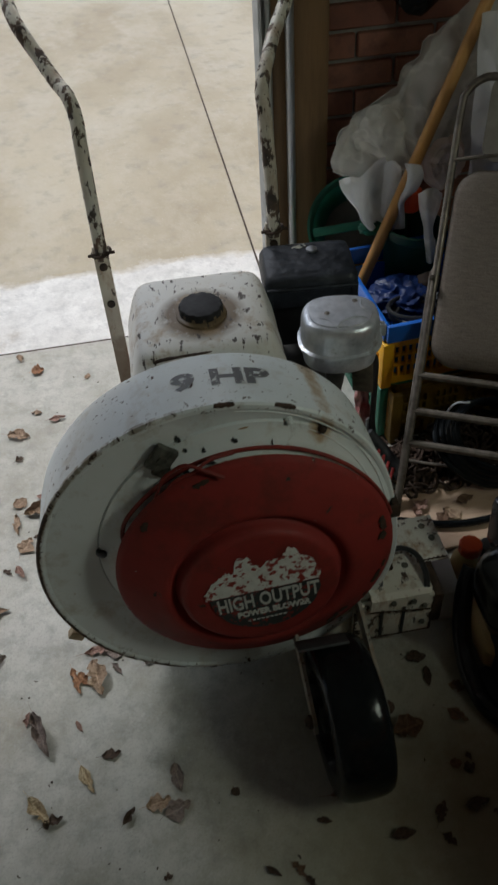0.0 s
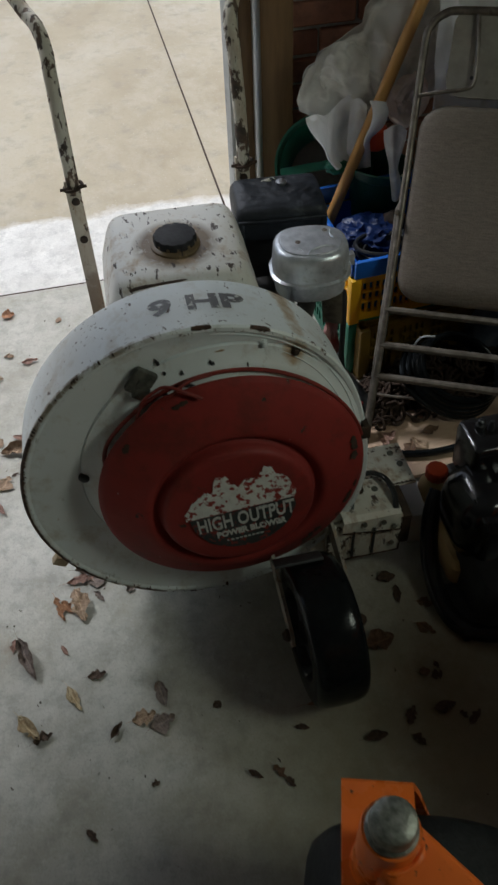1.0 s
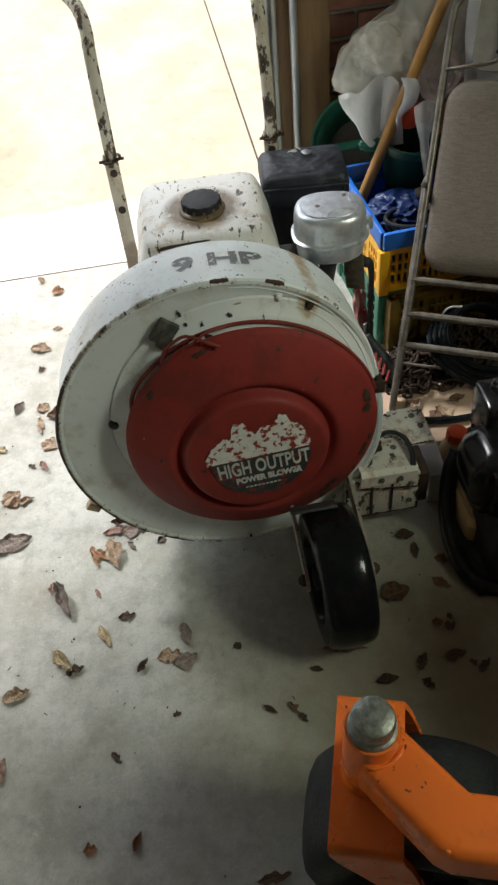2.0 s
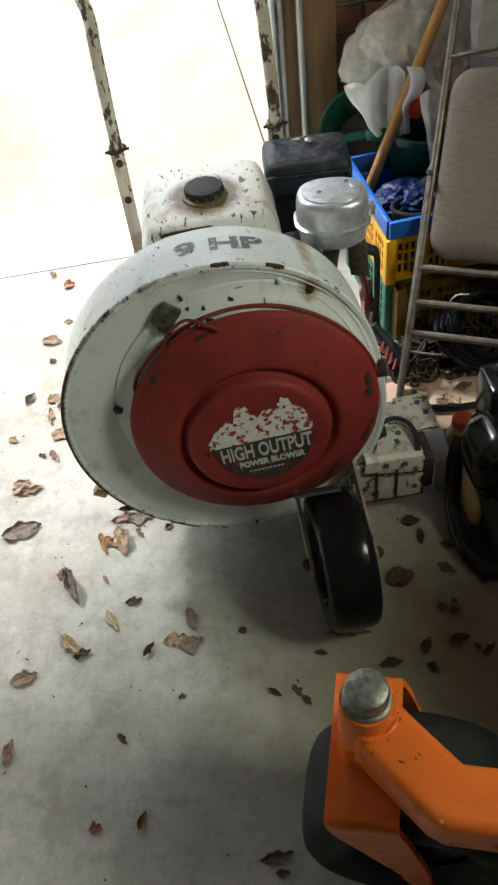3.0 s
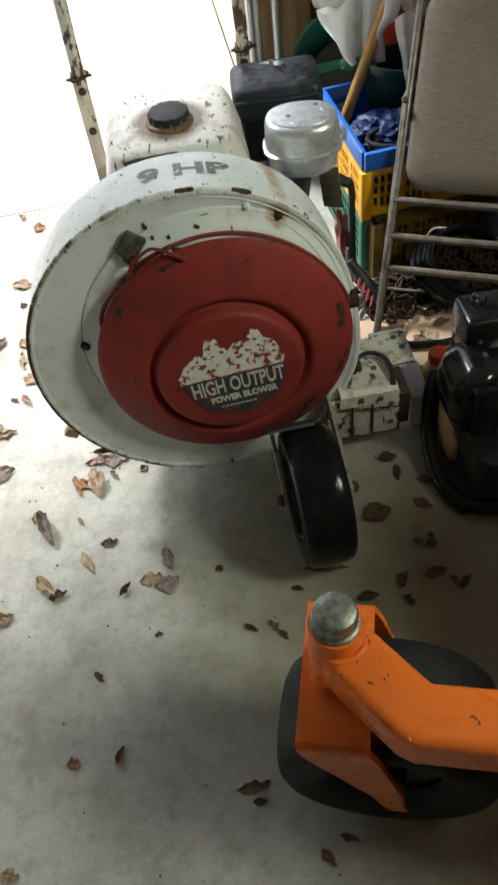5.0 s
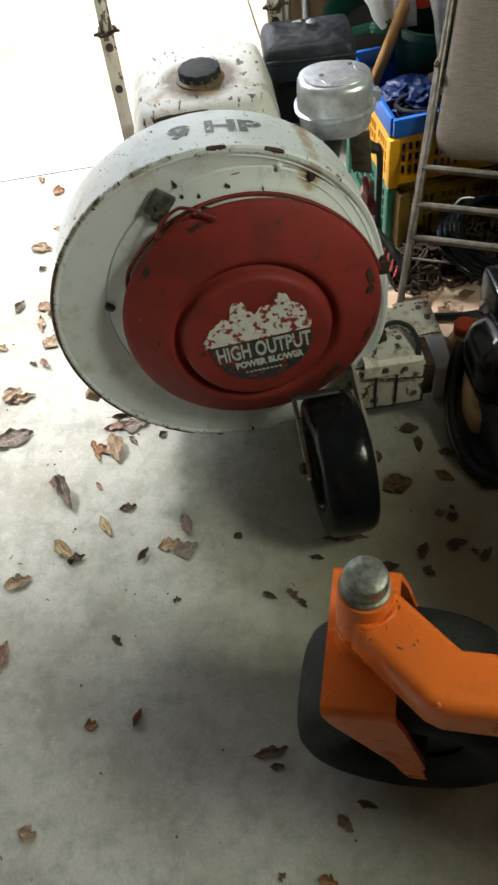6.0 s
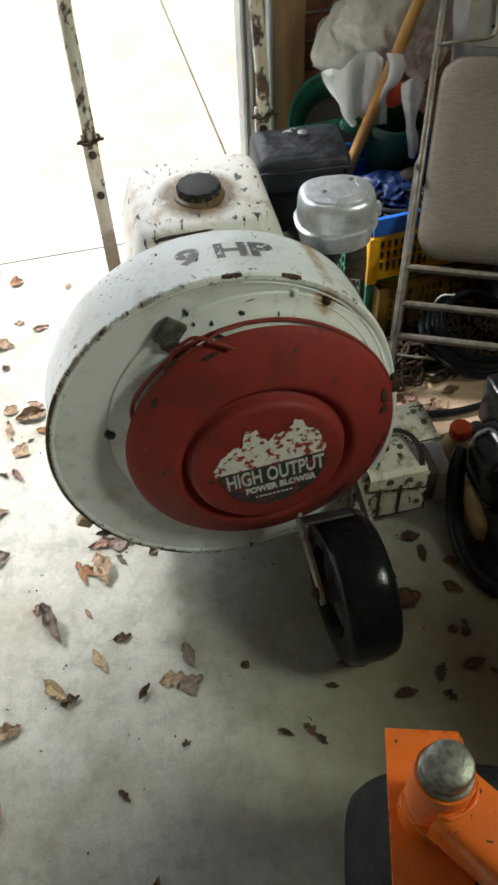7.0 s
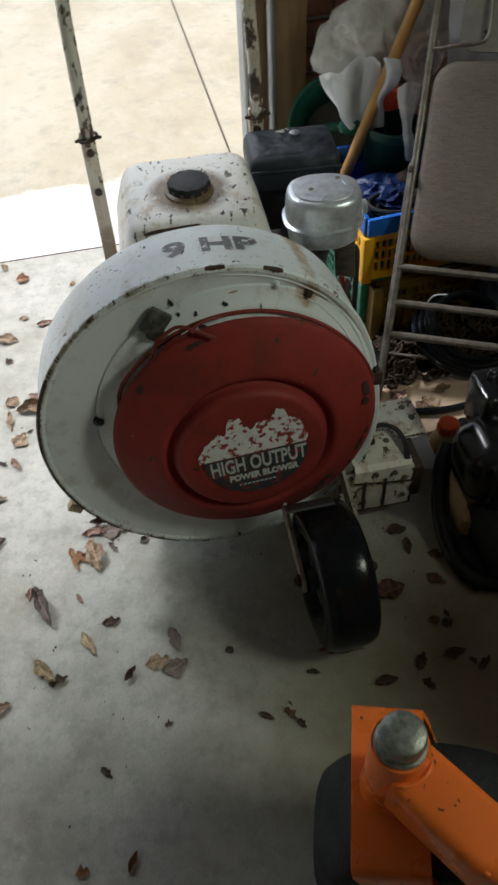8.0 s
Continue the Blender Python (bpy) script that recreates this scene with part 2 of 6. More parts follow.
def woven():
    n = Nodes("brown_woven_vinyl", 0.7)
    u = n.noise(430, 2, 0.5, (1, 1, 0.05))
    v = n.noise(430, 2, 0.5, (0.09, 0.12, 1), 5.0)
    weave = n.calc("ADD", u, v)
    col = n.mix(n.ramp(weave, 0.75, 1.25), (0.130, 0.105, 0.082), (0.205, 0.168, 0.133))
    col = n.mix(n.ramp(n.noise(11, 4, 0.6, None, 8.0), 0.4, 0.7, 0, 0.35), col, (0.145, 0.127, 0.096))
    n.bump(weave, 0.3, 0.0008)
    return n.done(col)


def peeling_decal(name, white, under, low):
    """A printed film that has come off in flakes and shows the paint below."""
    n = Nodes(name, 0.5)
    gone = n.ramp(n.noise(85, 5, 0.62, None, 21.0), low, low + 0.025)
    ink = n.mix(n.ramp(n.noise(60, 4), 0.4, 0.7, 0, 0.6), white, tuple(0.75 * v for v in white))
    n.bump(n.calc("SUBTRACT", 1.0, gone), 0.3, 0.0006)
    return n.done(n.mix(gone, ink, under))


def tank_white():
    """Yellowed tank plastic with scratches and a dirty ring round the filler."""
    n = Nodes("grimy_tank_white", 0.45)
    base = n.mix(n.ramp(n.noise(7, 4), 0.35, 0.7), (0.74, 0.74, 0.71), (0.67, 0.65, 0.58))
    x, y = n.calc("SUBTRACT", n.axis("X"), 0.016), n.calc("SUBTRACT", n.axis("Y"), 0.262)
    far = n.calc("SQRT", n.calc("ADD", n.calc("MULTIPLY", x, x), n.calc("MULTIPLY", y, y)))
    dirt = n.calc("MULTIPLY", n.ramp(far, 0.076, 0.040), n.ramp(n.noise(46, 6, 0.75, None, 3.0), 0.27, 0.47))
    base = n.mix(n.ramp(dirt, 0.05, 0.6, 0, 0.95), base, (0.15, 0.095, 0.04))
    base = n.mix(n.ramp(n.noise(24, 6, 0.72, None, 4.0), 0.52, 0.66, 0, 0.8), base, (0.40, 0.29, 0.17))
    base = n.mix(n.ramp(n.noise(16, 5, 0.7, (1, 1, 0.3), 33.0), 0.58, 0.66, 0, 0.7), base, (0.30, 0.21, 0.12))
    marks = n.ramp(n.noise(60, 3, 0.6, (1.6, 0.6, 0.6), 5.0), 0.605, 0.63)
    marks = n.calc("MAXIMUM", marks, n.ramp(n.noise(110, 3, 0.6, (1.5, 0.4, 0.4), 15.0), 0.665, 0.69, 0, 0.8))
    col = n.mix(marks, base, (0.06, 0.045, 0.035))
    n.bump(n.noise(14, 3), 0.2, 0.001)
    return n.done(col)


WHITE_RIM = chipped_white("chipped_white_housing_paint", 0.048, True)
WHITE = chipped_white("chipped_white_paint", 0.0)
WHITE_DIRTY = rusted_white("stained_duct_paint", 0.565, 0.9, (0.76, 0.75, 0.68), (0.62, 0.59, 0.49))
HANDLE_WHITE = rusted_white("worn_handle_paint", 0.505, 0.55)
UPRIGHT_WHITE = rusted_white("rusty_upright_paint", 0.60, 1.0, (0.62, 0.58, 0.48), (0.46, 0.36, 0.25), 0.42)
# grimy strut paint, darkened further for the shadow under the housing
SHADED_STRUT = rusted_white("grimy_shaded_strut_paint", 0.56, 0.9, (0.36, 0.34, 0.29), (0.25, 0.225, 0.18))
TANK_WHITE = tank_white()
RED = chipped_red()
SHIELD = plain("sooty_bent_sheet", (0.10, 0.085, 0.055), (0.24, 0.205, 0.14), 50, 0.6, 0.2, 0.3, (0.05, 0.04, 0.03))
RED_WIRE = plain("red_wire", (0.26, 0.03, 0.02), (0.18, 0.025, 0.02), 60, 0.5)
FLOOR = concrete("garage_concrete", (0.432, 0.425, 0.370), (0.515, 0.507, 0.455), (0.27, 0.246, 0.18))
DRIVE = concrete("driveway_concrete", (0.72, 0.71, 0.67), (0.80, 0.79, 0.75), (0.62, 0.60, 0.555), True)
JAMB = wood("brown_stained_pine", (0.095, 0.054, 0.022), (0.255, 0.152, 0.066), (1.0, 1.0, 0.08))
ASH = wood("varnished_ash", (0.52, 0.25, 0.07), (0.68, 0.38, 0.125), (1.0, 1.0, 0.1), 0.35)
BOARD = wood("pale_plywood", (0.46, 0.30, 0.20), (0.56, 0.41, 0.29), (0.3, 1.0, 1.0), 0.7, 9.0)
BRICK = brick_clay()
MORTAR = plain("grey_mortar", (0.33, 0.31, 0.28), (0.42, 0.40, 0.36), 120, 0.95, 0, 0.5)
PLASTER = plain("yellowed_wallboard", (0.44, 0.425, 0.36), (0.52, 0.505, 0.44), 9, 0.9, 0, 0.1)
CEILING = plain("grey_ceiling_board", (0.14, 0.14, 0.13), (0.18, 0.18, 0.17), 9, 0.9, 0, 0.1)
GALV = plain("galvanised_steel", (0.42, 0.44, 0.46), (0.55, 0.57, 0.59), 25, 0.4, 0.8, 0.08, None, (1, 1, 0.2))
TRACK = plain("grey_painted_track", (0.36, 0.37, 0.36), (0.46, 0.47, 0.46), 20, 0.55, 0.1, 0.1, (0.12, 0.11, 0.10))
TUBE = plain("dull_steel_tube", (0.16, 0.135, 0.11), (0.31, 0.275, 0.235), 40, 0.42, 0.75, 0.1, (0.10, 0.07, 0.05))
ALU = plain("muffler_aluminium", (0.58, 0.615, 0.66), (0.82, 0.85, 0.90), 60, 0.40, 0.66, 0.45, (0.33, 0.32, 0.30))
CHROME = plain("scratched_cap_metal", (0.13, 0.138, 0.115), (0.36, 0.37, 0.325), 95, 0.44, 0.7, 0.8, (0.12, 0.115, 0.10))
def orange_paint():
    n = Nodes("orange_enamel", 0.32)
    col = n.mix(n.ramp(n.noise(6, 4), 0.35, 0.7), (0.82, 0.178, 0.024), (0.76, 0.155, 0.018))
    col = n.mix(n.ramp(n.noise(38, 6, 0.7, None, 3.0), 0.56, 0.74, 0, 0.4), col, (0.40, 0.08, 0.008))
    chips = n.ramp(n.noise(80, 3, 0.6, None, 6.0), 0.66, 0.675)
    col = n.mix(chips, col, (0.09, 0.04, 0.02))
    n.bump(n.calc("SUBTRACT", n.calc("MULTIPLY", n.noise(70, 4), 0.25), chips), 0.2, 0.001)
    return n.done(col, n.ramp(n.noise(20, 4), 0.3, 0.7, 0.2, 0.4))


ORANGE = orange_paint()
RUBBER = plain("black_rubber", (0.006, 0.0072, 0.008), (0.011, 0.013, 0.0145), 90, 0.15, 0, 0.22, None, None, 0.2)
TURF_TYRE = plain("dusty_black_rubber", (0.006, 0.0078, 0.0078), (0.018, 0.021, 0.021), 170, 0.6, 0, 1.0, (0.030, 0.034, 0.032), None, 0.3)
BLACK = plain("black_plastic", (0.015, 0.016, 0.017), (0.03, 0.031, 0.033), 50, 0.35, 0, 0.12)
MATT_BLACK = plain("dusty_black_plastic", (0.028, 0.03, 0.033), (0.05, 0.053, 0.056), 70, 0.6, 0, 0.2, (0.11, 0.105, 0.10))
CLEANER_BLACK = plain("scuffed_black_metal", (0.0105, 0.013, 0.0175), (0.025, 0.030, 0.039), 44, 0.46, 0, 1.0, (0.07, 0.076, 0.086), None, 0.35)
CAP_BLACK = plain("worn_black_cap_plastic", (0.012, 0.0125, 0.014), (0.03, 0.031, 0.034), 60, 0.62, 0, 0.5, (0.07, 0.065, 0.06), None, 0.3)
GLOSS_BLACK = plain("glossy_black_plastic", (0.008, 0.008, 0.009), (0.015, 0.015, 0.016), 30, 0.16, 0, 0.05)
ENGINE = plain("greasy_engine_metal", (0.06, 0.058, 0.055), (0.11, 0.105, 0.10), 40, 0.55, 0.5, 0.2)
# yellow crate plastic with the shade below the chair seat put into its colour
SHADED_YELLOW = plain("shaded_yellow_plastic", (0.20, 0.115, 0.008), (0.13, 0.07, 0.006), 15, 0.6, 0, 0.05, (0.06, 0.035, 0.015))
YELLOW = plain("yellow_plastic", (0.90, 0.47, 0.008), (0.82, 0.40, 0.006), 15, 0.4, 0, 0.05, (0.5, 0.3, 0.05))
BLUE = plain("blue_plastic", (0.012, 0.12, 0.52), (0.015, 0.15, 0.60), 15, 0.38, 0, 0.05)
TARP = plain("blue_tarpaulin", (0.007, 0.022, 0.10), (0.012, 0.038, 0.155), 60, 0.45, 0, 0.5, None, None, 0.35)
GREEN = plain("green_plastic", (0.014, 0.13, 0.08), (0.022, 0.17, 0.10), 20, 0.4, 0, 0.06)
DARK_GREEN = plain("dark_green_plastic", (0.006, 0.045, 0.025), (0.01, 0.06, 0.035), 20, 0.42, 0, 0.06)
ORANGE_CAP = plain("orange_cap_plastic", (0.80, 0.09, 0.015), (0.72, 0.07, 0.012), 20, 0.4, 0, 0.05)
FUEL = plain("yellowed_fuel_tank_plastic", (0.50, 0.34, 0.14), (0.58, 0.42, 0.20), 12, 0.4, 0, 0.05)
RUST = plain("rusty_iron", (0.035, 0.022, 0.015), (0.085, 0.05, 0.032), 70, 0.75, 0.4, 0.5)
CLIP_METAL = plain("weathered_clip_metal", (0.05, 0.052, 0.045), (0.19, 0.185, 0.15), 60, 0.6, 0.3, 0.5, (0.10, 0.055, 0.03))
CHIP_RUST = plain("chipped_rust", (0.03, 0.022, 0.016), (0.11, 0.06, 0.038), 120, 0.8, 0.1, 0.6)
RUST_STAIN = plain("rust_stain", (0.50, 0.40, 0.26), (0.36, 0.24, 0.13), 90, 0.7, 0, 0.2)
DARK_RUST = plain("rusted_bracket", (0.035, 0.025, 0.018), (0.09, 0.055, 0.035), 60, 0.75, 0.3, 0.5)
PAPER = plain("white_card", (0.66, 0.67, 0.68), (0.73, 0.74, 0.75), 12, 0.7, 0, 0.05)
CREAM = plain("cream_plastic", (0.62, 0.60, 0.52), (0.68, 0.66, 0.58), 20, 0.5, 0, 0.05)
DUSTY_GREY = plain("dusty_grey_plastic", (0.15, 0.13, 0.11), (0.21, 0.185, 0.155), 25, 0.7, 0, 0.1, (0.10, 0.085, 0.07))
BACK_PLATE = plain("grey_brown_plate", (0.27, 0.25, 0.215), (0.36, 0.335, 0.29), 30, 0.5, 0, 0.1, (0.18, 0.16, 0.13))
RAG = plain("faded_red_cloth", (0.45, 0.10, 0.09), (0.62, 0.40, 0.36), 22, 0.9, 0, 0.3)
GRIP_RED = plain("red_grip_rubber", (0.42, 0.03, 0.025), (0.34, 0.025, 0.02), 30, 0.5, 0, 0.1)
DENIM = plain("blue_grey_cloth", (0.07, 0.09, 0.13), (0.13, 0.155, 0.20), 30, 0.9, 0, 0.3)
FABRIC = woven()
LEAF_TONES = {
    "tan": leaf_dry("tan", (0.50, 0.36, 0.24), (0.31, 0.20, 0.125)),
    "orange": leaf_dry("orange", (0.46, 0.24, 0.12), (0.29, 0.13, 0.06)),
    "mauve": leaf_dry("mauve", (0.31, 0.245, 0.205), (0.19, 0.145, 0.12)),
    "pink": leaf_dry("pink", (0.48, 0.30, 0.235), (0.27, 0.15, 0.11)),
    "gold": leaf_dry("gold", (0.62, 0.51, 0.32), (0.38, 0.26, 0.13)),
    "brown": leaf_dry("brown", (0.25, 0.145, 0.08), (0.13, 0.07, 0.04)),
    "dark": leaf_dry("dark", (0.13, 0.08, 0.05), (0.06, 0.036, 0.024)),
}
POLY = milky("milky_polythene", (0.97, 0.96, 0.90), 0.45, 0.3)
POLY_WHITE = milky("white_polythene", (0.95, 0.96, 0.96), 0.10, 0.25)
POLY_PEACH = milky("peach_polythene", (0.97, 0.82, 0.73), 0.10, 0.25)
DECAL_WHITE = peeling_decal("torn_white_decal", (0.80, 0.82, 0.78), (0.30, 0.036, 0.024), 0.53)
DECAL_BLACK = peeling_decal("torn_black_decal", (0.035, 0.042, 0.042), (0.25, 0.030, 0.024), 0.55)
LETTER = peeling_decal("worn_white_print", (0.60, 0.63, 0.60), (0.06, 0.055, 0.05), 0.605)
GREY_PRINT = peeling_decal("worn_grey_print", (0.15, 0.15, 0.155), (0.62, 0.64, 0.60), 0.585)

# ---- mesh helpers ----
ORIGIN = {}


def thing(name, base, label, category, group="", kind=""):
    """An empty at the base of a thing, which carries its parts."""
    ob = new(name)
    ob.empty_display_size = 0.05
    ob.location = base
    ORIGIN[ob] = Vector(base)
    return tagged(ob, label, category, group, kind)


def mesh_of(name, bm, material, shift=None, sharp=35):
    if shift is not None:
        bmesh.ops.translate(bm, verts=bm.verts, vec=-shift)
    bmesh.ops.recalc_face_normals(bm, faces=bm.faces)
    data = bpy.data.meshes.new(name)
    bm.to_mesh(data)
    bm.free()
    for p in data.polygons:
        p.use_smooth = True
    data.set_sharp_from_angle(angle=radians(sharp))
    data.materials.append(material)
    return data


def part(name, bm, material, parent, label="", sharp=35):
    """Links a bmesh in world places as one mesh under a thing or a part."""
    ob = new(name, mesh_of(name, bm, material, ORIGIN[parent], sharp))
    ob.parent = parent
    ORIGIN[ob] = ORIGIN[parent]
    return tagged(ob, label)


def single(name, bm, material, base, label, category, group="", kind="", sharp=35):
    """A thing or a piece of the setting that is one mesh."""
    ob = new(name, mesh_of(name, bm, material, Vector(base), sharp))
    ob.location = base
    ORIGIN[ob] = Vector(base)
    return tagged(ob, label, category, group, kind)


def box(bm, centre, size, turn=None, bevel=0.0, seg=2):
    verts = bmesh.ops.create_cube(bm, size=1)["verts"]
    bmesh.ops.scale(bm, vec=size, verts=verts)
    if bevel:
        edges = list({e for v in verts for e in v.link_edges})
        res = bmesh.ops.bevel(bm, geom=edges, offset=bevel, segments=seg, affect="EDGES", profile=0.5)
        verts = list({v for f in res["faces"] for v in f.verts} | {v for v in verts if v.is_valid})
    m = Matrix.Translation(centre) @ (turn.to_4x4() if turn else Matrix())
    bmesh.ops.transform(bm, matrix=m, verts=verts)
    return bm


def span(bm, low, high, bevel=0.0, seg=2):
    """A box between two corners."""
    low, high = Vector(low), Vector(high)
    return box(bm, (low + high) / 2, high - low, None, bevel, seg)


def rings(bm, loops, cap=(True, True), closed=False):
    """Skins loops of points, each as long as the next."""
    made = [[bm.verts.new(p) for p in loop] for loop in loops]
    k = len(made[0])
    pairs = list(zip(made, made[1:])) + ([(made[-1], made[0])] if closed else [])
    for a, b in pairs:
        for i in range(k):
            bm.faces.new((a[i], a[(i + 1) % k], b[(i + 1) % k], b[i]))
    if not closed:
        if cap[0]:
            bm.faces.new(made[0][::-1])
        if cap[1]:
            bm.faces.new(made[-1])
    return bm


def tube(bm, points, radius, seg=10, closed=False, flat=1.0):
    """A round bar along points; radius may be a list."""
    pts = [Vector(p) for p in points]
    n = len(pts)
    radii = radius if isinstance(radius, (list, tuple)) else [radius] * n
    loops, up = [], None
    for i, p in enumerate(pts):
        a, b = (pts[i - 1], pts[(i + 1) % n]) if closed else (pts[max(i - 1, 0)], pts[min(i + 1, n - 1)])
        way = (b - a).normalized()
        if up is None:
            up = way.orthogonal().normalized()
        up = (up - way * up.dot(way)).normalized()
        side = way.cross(up)
        loops.append([p + radii[i] * (math.cos(t) * up + flat * math.sin(t) * side) for t in (2 * math.pi * k / seg for k in range(seg))])
    return rings(bm, loops, closed=closed)


def smooth_path(points, steps=6):
    """A Catmull-Rom line through points."""
    pts = [Vector(p) for p in points]
    pts = [2 * pts[0] - pts[1], *pts, 2 * pts[-1] - pts[-2]]
    out = []
    for a, b, c, d in zip(pts, pts[1:], pts[2:], pts[3:]):
        for k in range(steps):
            t = k / steps
            out.append(0.5 * (2 * b + (c - a) * t + (2 * a - 5 * b + 4 * c - d) * t * t + (3 * b - a - 3 * c + d) * t**3))
    return [*out, pts[-2]]


def lathe(bm, profile, m, seg=48, caps=(False, False), start=0.0):
    """Turns (radius, height) pairs round the z axis of m."""
    loops = [[m @ Vector((r * math.cos(t), r * math.sin(t), h)) for t in (start + 2 * math.pi * k / seg for k in range(seg))] for r, h in profile]
    return rings(bm, loops, caps)


def prism(bm, outline, low, high, m=None, bevel=0.0):
    """An outline in x and y, drawn out from low to high along z of m."""
    m = m or Matrix()
    start = len(bm.verts)
    rings(bm, [[m @ Vector((x, y, h)) for x, y in outline] for h in (low, high)])
    if bevel:
        bm.verts.ensure_lookup_table()
        verts = set(list(bm.verts)[start:])
        bmesh.ops.bevel(bm, geom=[e for e in bm.edges if e.verts[0] in verts and e.verts[1] in verts], offset=bevel, segments=2, affect="EDGES", profile=0.5)
    return bm


def rounded(w, h, r, seg=6):
    """A rounded rectangle's outline round the origin."""
    pts = []
    for cx, cy, a in ((w / 2 - r, h / 2 - r, 0), (r - w / 2, h / 2 - r, 90), (r - w / 2, r - h / 2, 180), (w / 2 - r, r - h / 2, 270)):
        pts += [(cx + r * math.cos(radians(a + 90 * k / seg)), cy + r * math.sin(radians(a + 90 * k / seg))) for k in range(seg + 1)]
    return pts


def axes(origin, x, z):
    """A frame with its z along z and its x near x."""
    z = Vector(z).normalized()
    y = z.cross(Vector(x)).normalized()
    m = Matrix((y.cross(z), y, z)).transposed().to_4x4()
    m.translation = origin
    return m


def letters(text, size, bold=0.0, depth=0.0004):
    """A bmesh of a word in the built-in font, lying in x and y, centred."""
    curve = bpy.data.curves.new("word", "FONT")
    curve.body, curve.size, curve.offset, curve.extrude = text, size, bold, depth
    curve.align_x = "CENTER"
    curve.resolution_u = 3
    ob = bpy.data.objects.new("word", curve)
    scene.collection.objects.link(ob)
    data = bpy.data.meshes.new_from_object(ob.evaluated_get(bpy.context.evaluated_depsgraph_get()))
    bm = bmesh.new()
    bm.from_mesh(data)
    bpy.data.objects.remove(ob)
    bpy.data.curves.remove(curve)
    bpy.data.meshes.remove(data)
    return bm


def crumple(bm, centre, size, seed, folds=0.25, seg=4, fold_size=2.2, turn=None):
    """A lumpy, creased body."""
    made = bmesh.ops.create_icosphere(bm, subdivisions=seg, radius=1)["verts"]
    m = Matrix.Translation(centre) @ (turn.to_4x4() if turn else Matrix())
    for v in made:
        p = v.co.copy()
        q = p * fold_size + Vector((seed, 2.3 * seed, -seed))
        ridge = 1 - 2 * abs(noise.noise(q)) + 0.5 * (1 - 2 * abs(noise.noise(q * 2.3)))
        v.co = m @ Vector([a * b for a, b in zip(p * (1 + folds * (ridge - 0.9)), size)])
    return bm


# ---- setting ----
def flat_slab(name, low, high, material, label, category):
    return single(name, span(bmesh.new(), low, high, 0.006), material, (0, 0, 0), label, category, kind="structure")


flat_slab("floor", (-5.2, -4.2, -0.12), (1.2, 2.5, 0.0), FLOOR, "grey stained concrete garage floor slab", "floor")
bm = bmesh.new()
bmesh.ops.create_grid(bm, x_segments=40, y_segments=40, size=150)
bmesh.ops.translate(bm, verts=bm.verts, vec=(0, 0, -0.012))
single("ground", bm, DRIVE, (0, 0, 0), "pale weathered concrete driveway in front of the garage", "driveway", kind="structure")
single("trim", span(bmesh.new(), (0.0972, 2.507, -0.02), (0.1028, 40, -0.0095)), DARK_RUST, (0, 0, 0), "dark sealed joint between driveway slabs", "joint", kind="structure")
single("threshold", span(bmesh.new(), (-5.0, 2.4985, -0.03), (0.11, 2.5075, -0.004)), DARK_RUST, (0, 0, 0), "dark gap where floor slab meets driveway", "joint", kind="structure")
# side wall with a window in it
WY0, WY1, WZ0, WZ1 = 0.26, 0.74, 1.40, 1.86
bm = bmesh.new()
span(bm, (1.05, -4.2, 0), (1.2, WY0, 2.5))
span(bm, (1.05, WY1, 0), (1.2, 2.75, 2.5))
span(bm, (1.05, WY0, 0), (1.2, WY1, WZ0))
span(bm, (1.05, WY0, WZ1), (1.2, WY1, 2.5))
single("wall_right", bm, PLASTER, (0, 0, 0), "dull garage side wall with a window", "wall", kind="structure")
window = thing("window_1", (1.12, 0.5, WZ0), "small side window letting daylight in", "window", kind="structure")
for low, high in (((1.09, WY0, WZ0), (1.16, WY1, WZ0 + 0.04)), ((1.09, WY0, WZ1 - 0.04), (1.16, WY1, WZ1)), ((1.09, WY0, WZ0 + 0.04), (1.16, WY0 + 0.04, WZ1 - 0.04)), ((1.09, WY1 - 0.04, WZ0 + 0.04), (1.16, WY1, WZ1 - 0.04)), ((1.10, 0.485, WZ0 + 0.04), (1.15, 0.515, WZ1 - 0.04))):
    part("window_frame", span(bmesh.new(), low, high, 0.004), PAPER, window)
flat_slab("wall_left", (-5.2, -4.2, 0), (-5.05, 2.75, 2.5), PLASTER, "dull garage side wall", "wall")
flat_slab("wall_back", (-5.05, -4.2, 0), (1.05, -4.05, 2.5), PLASTER, "dull garage back wall", "wall")
flat_slab("ceiling", (-5.2, -4.2, 2.5), (1.2, 2.9, 2.62), CEILING, "dull grey board garage ceiling", "ceiling")
flat_slab("wall_header", (-4.9, 2.55, 2.12), (0.25, 2.75, 2.5), PLASTER, "wall above the open garage door", "wall")
flat_slab("wall_pier", (-5.05, 2.55, 0), (-4.9, 2.75, 2.5), PLASTER, "pier beside the open garage door", "wall")


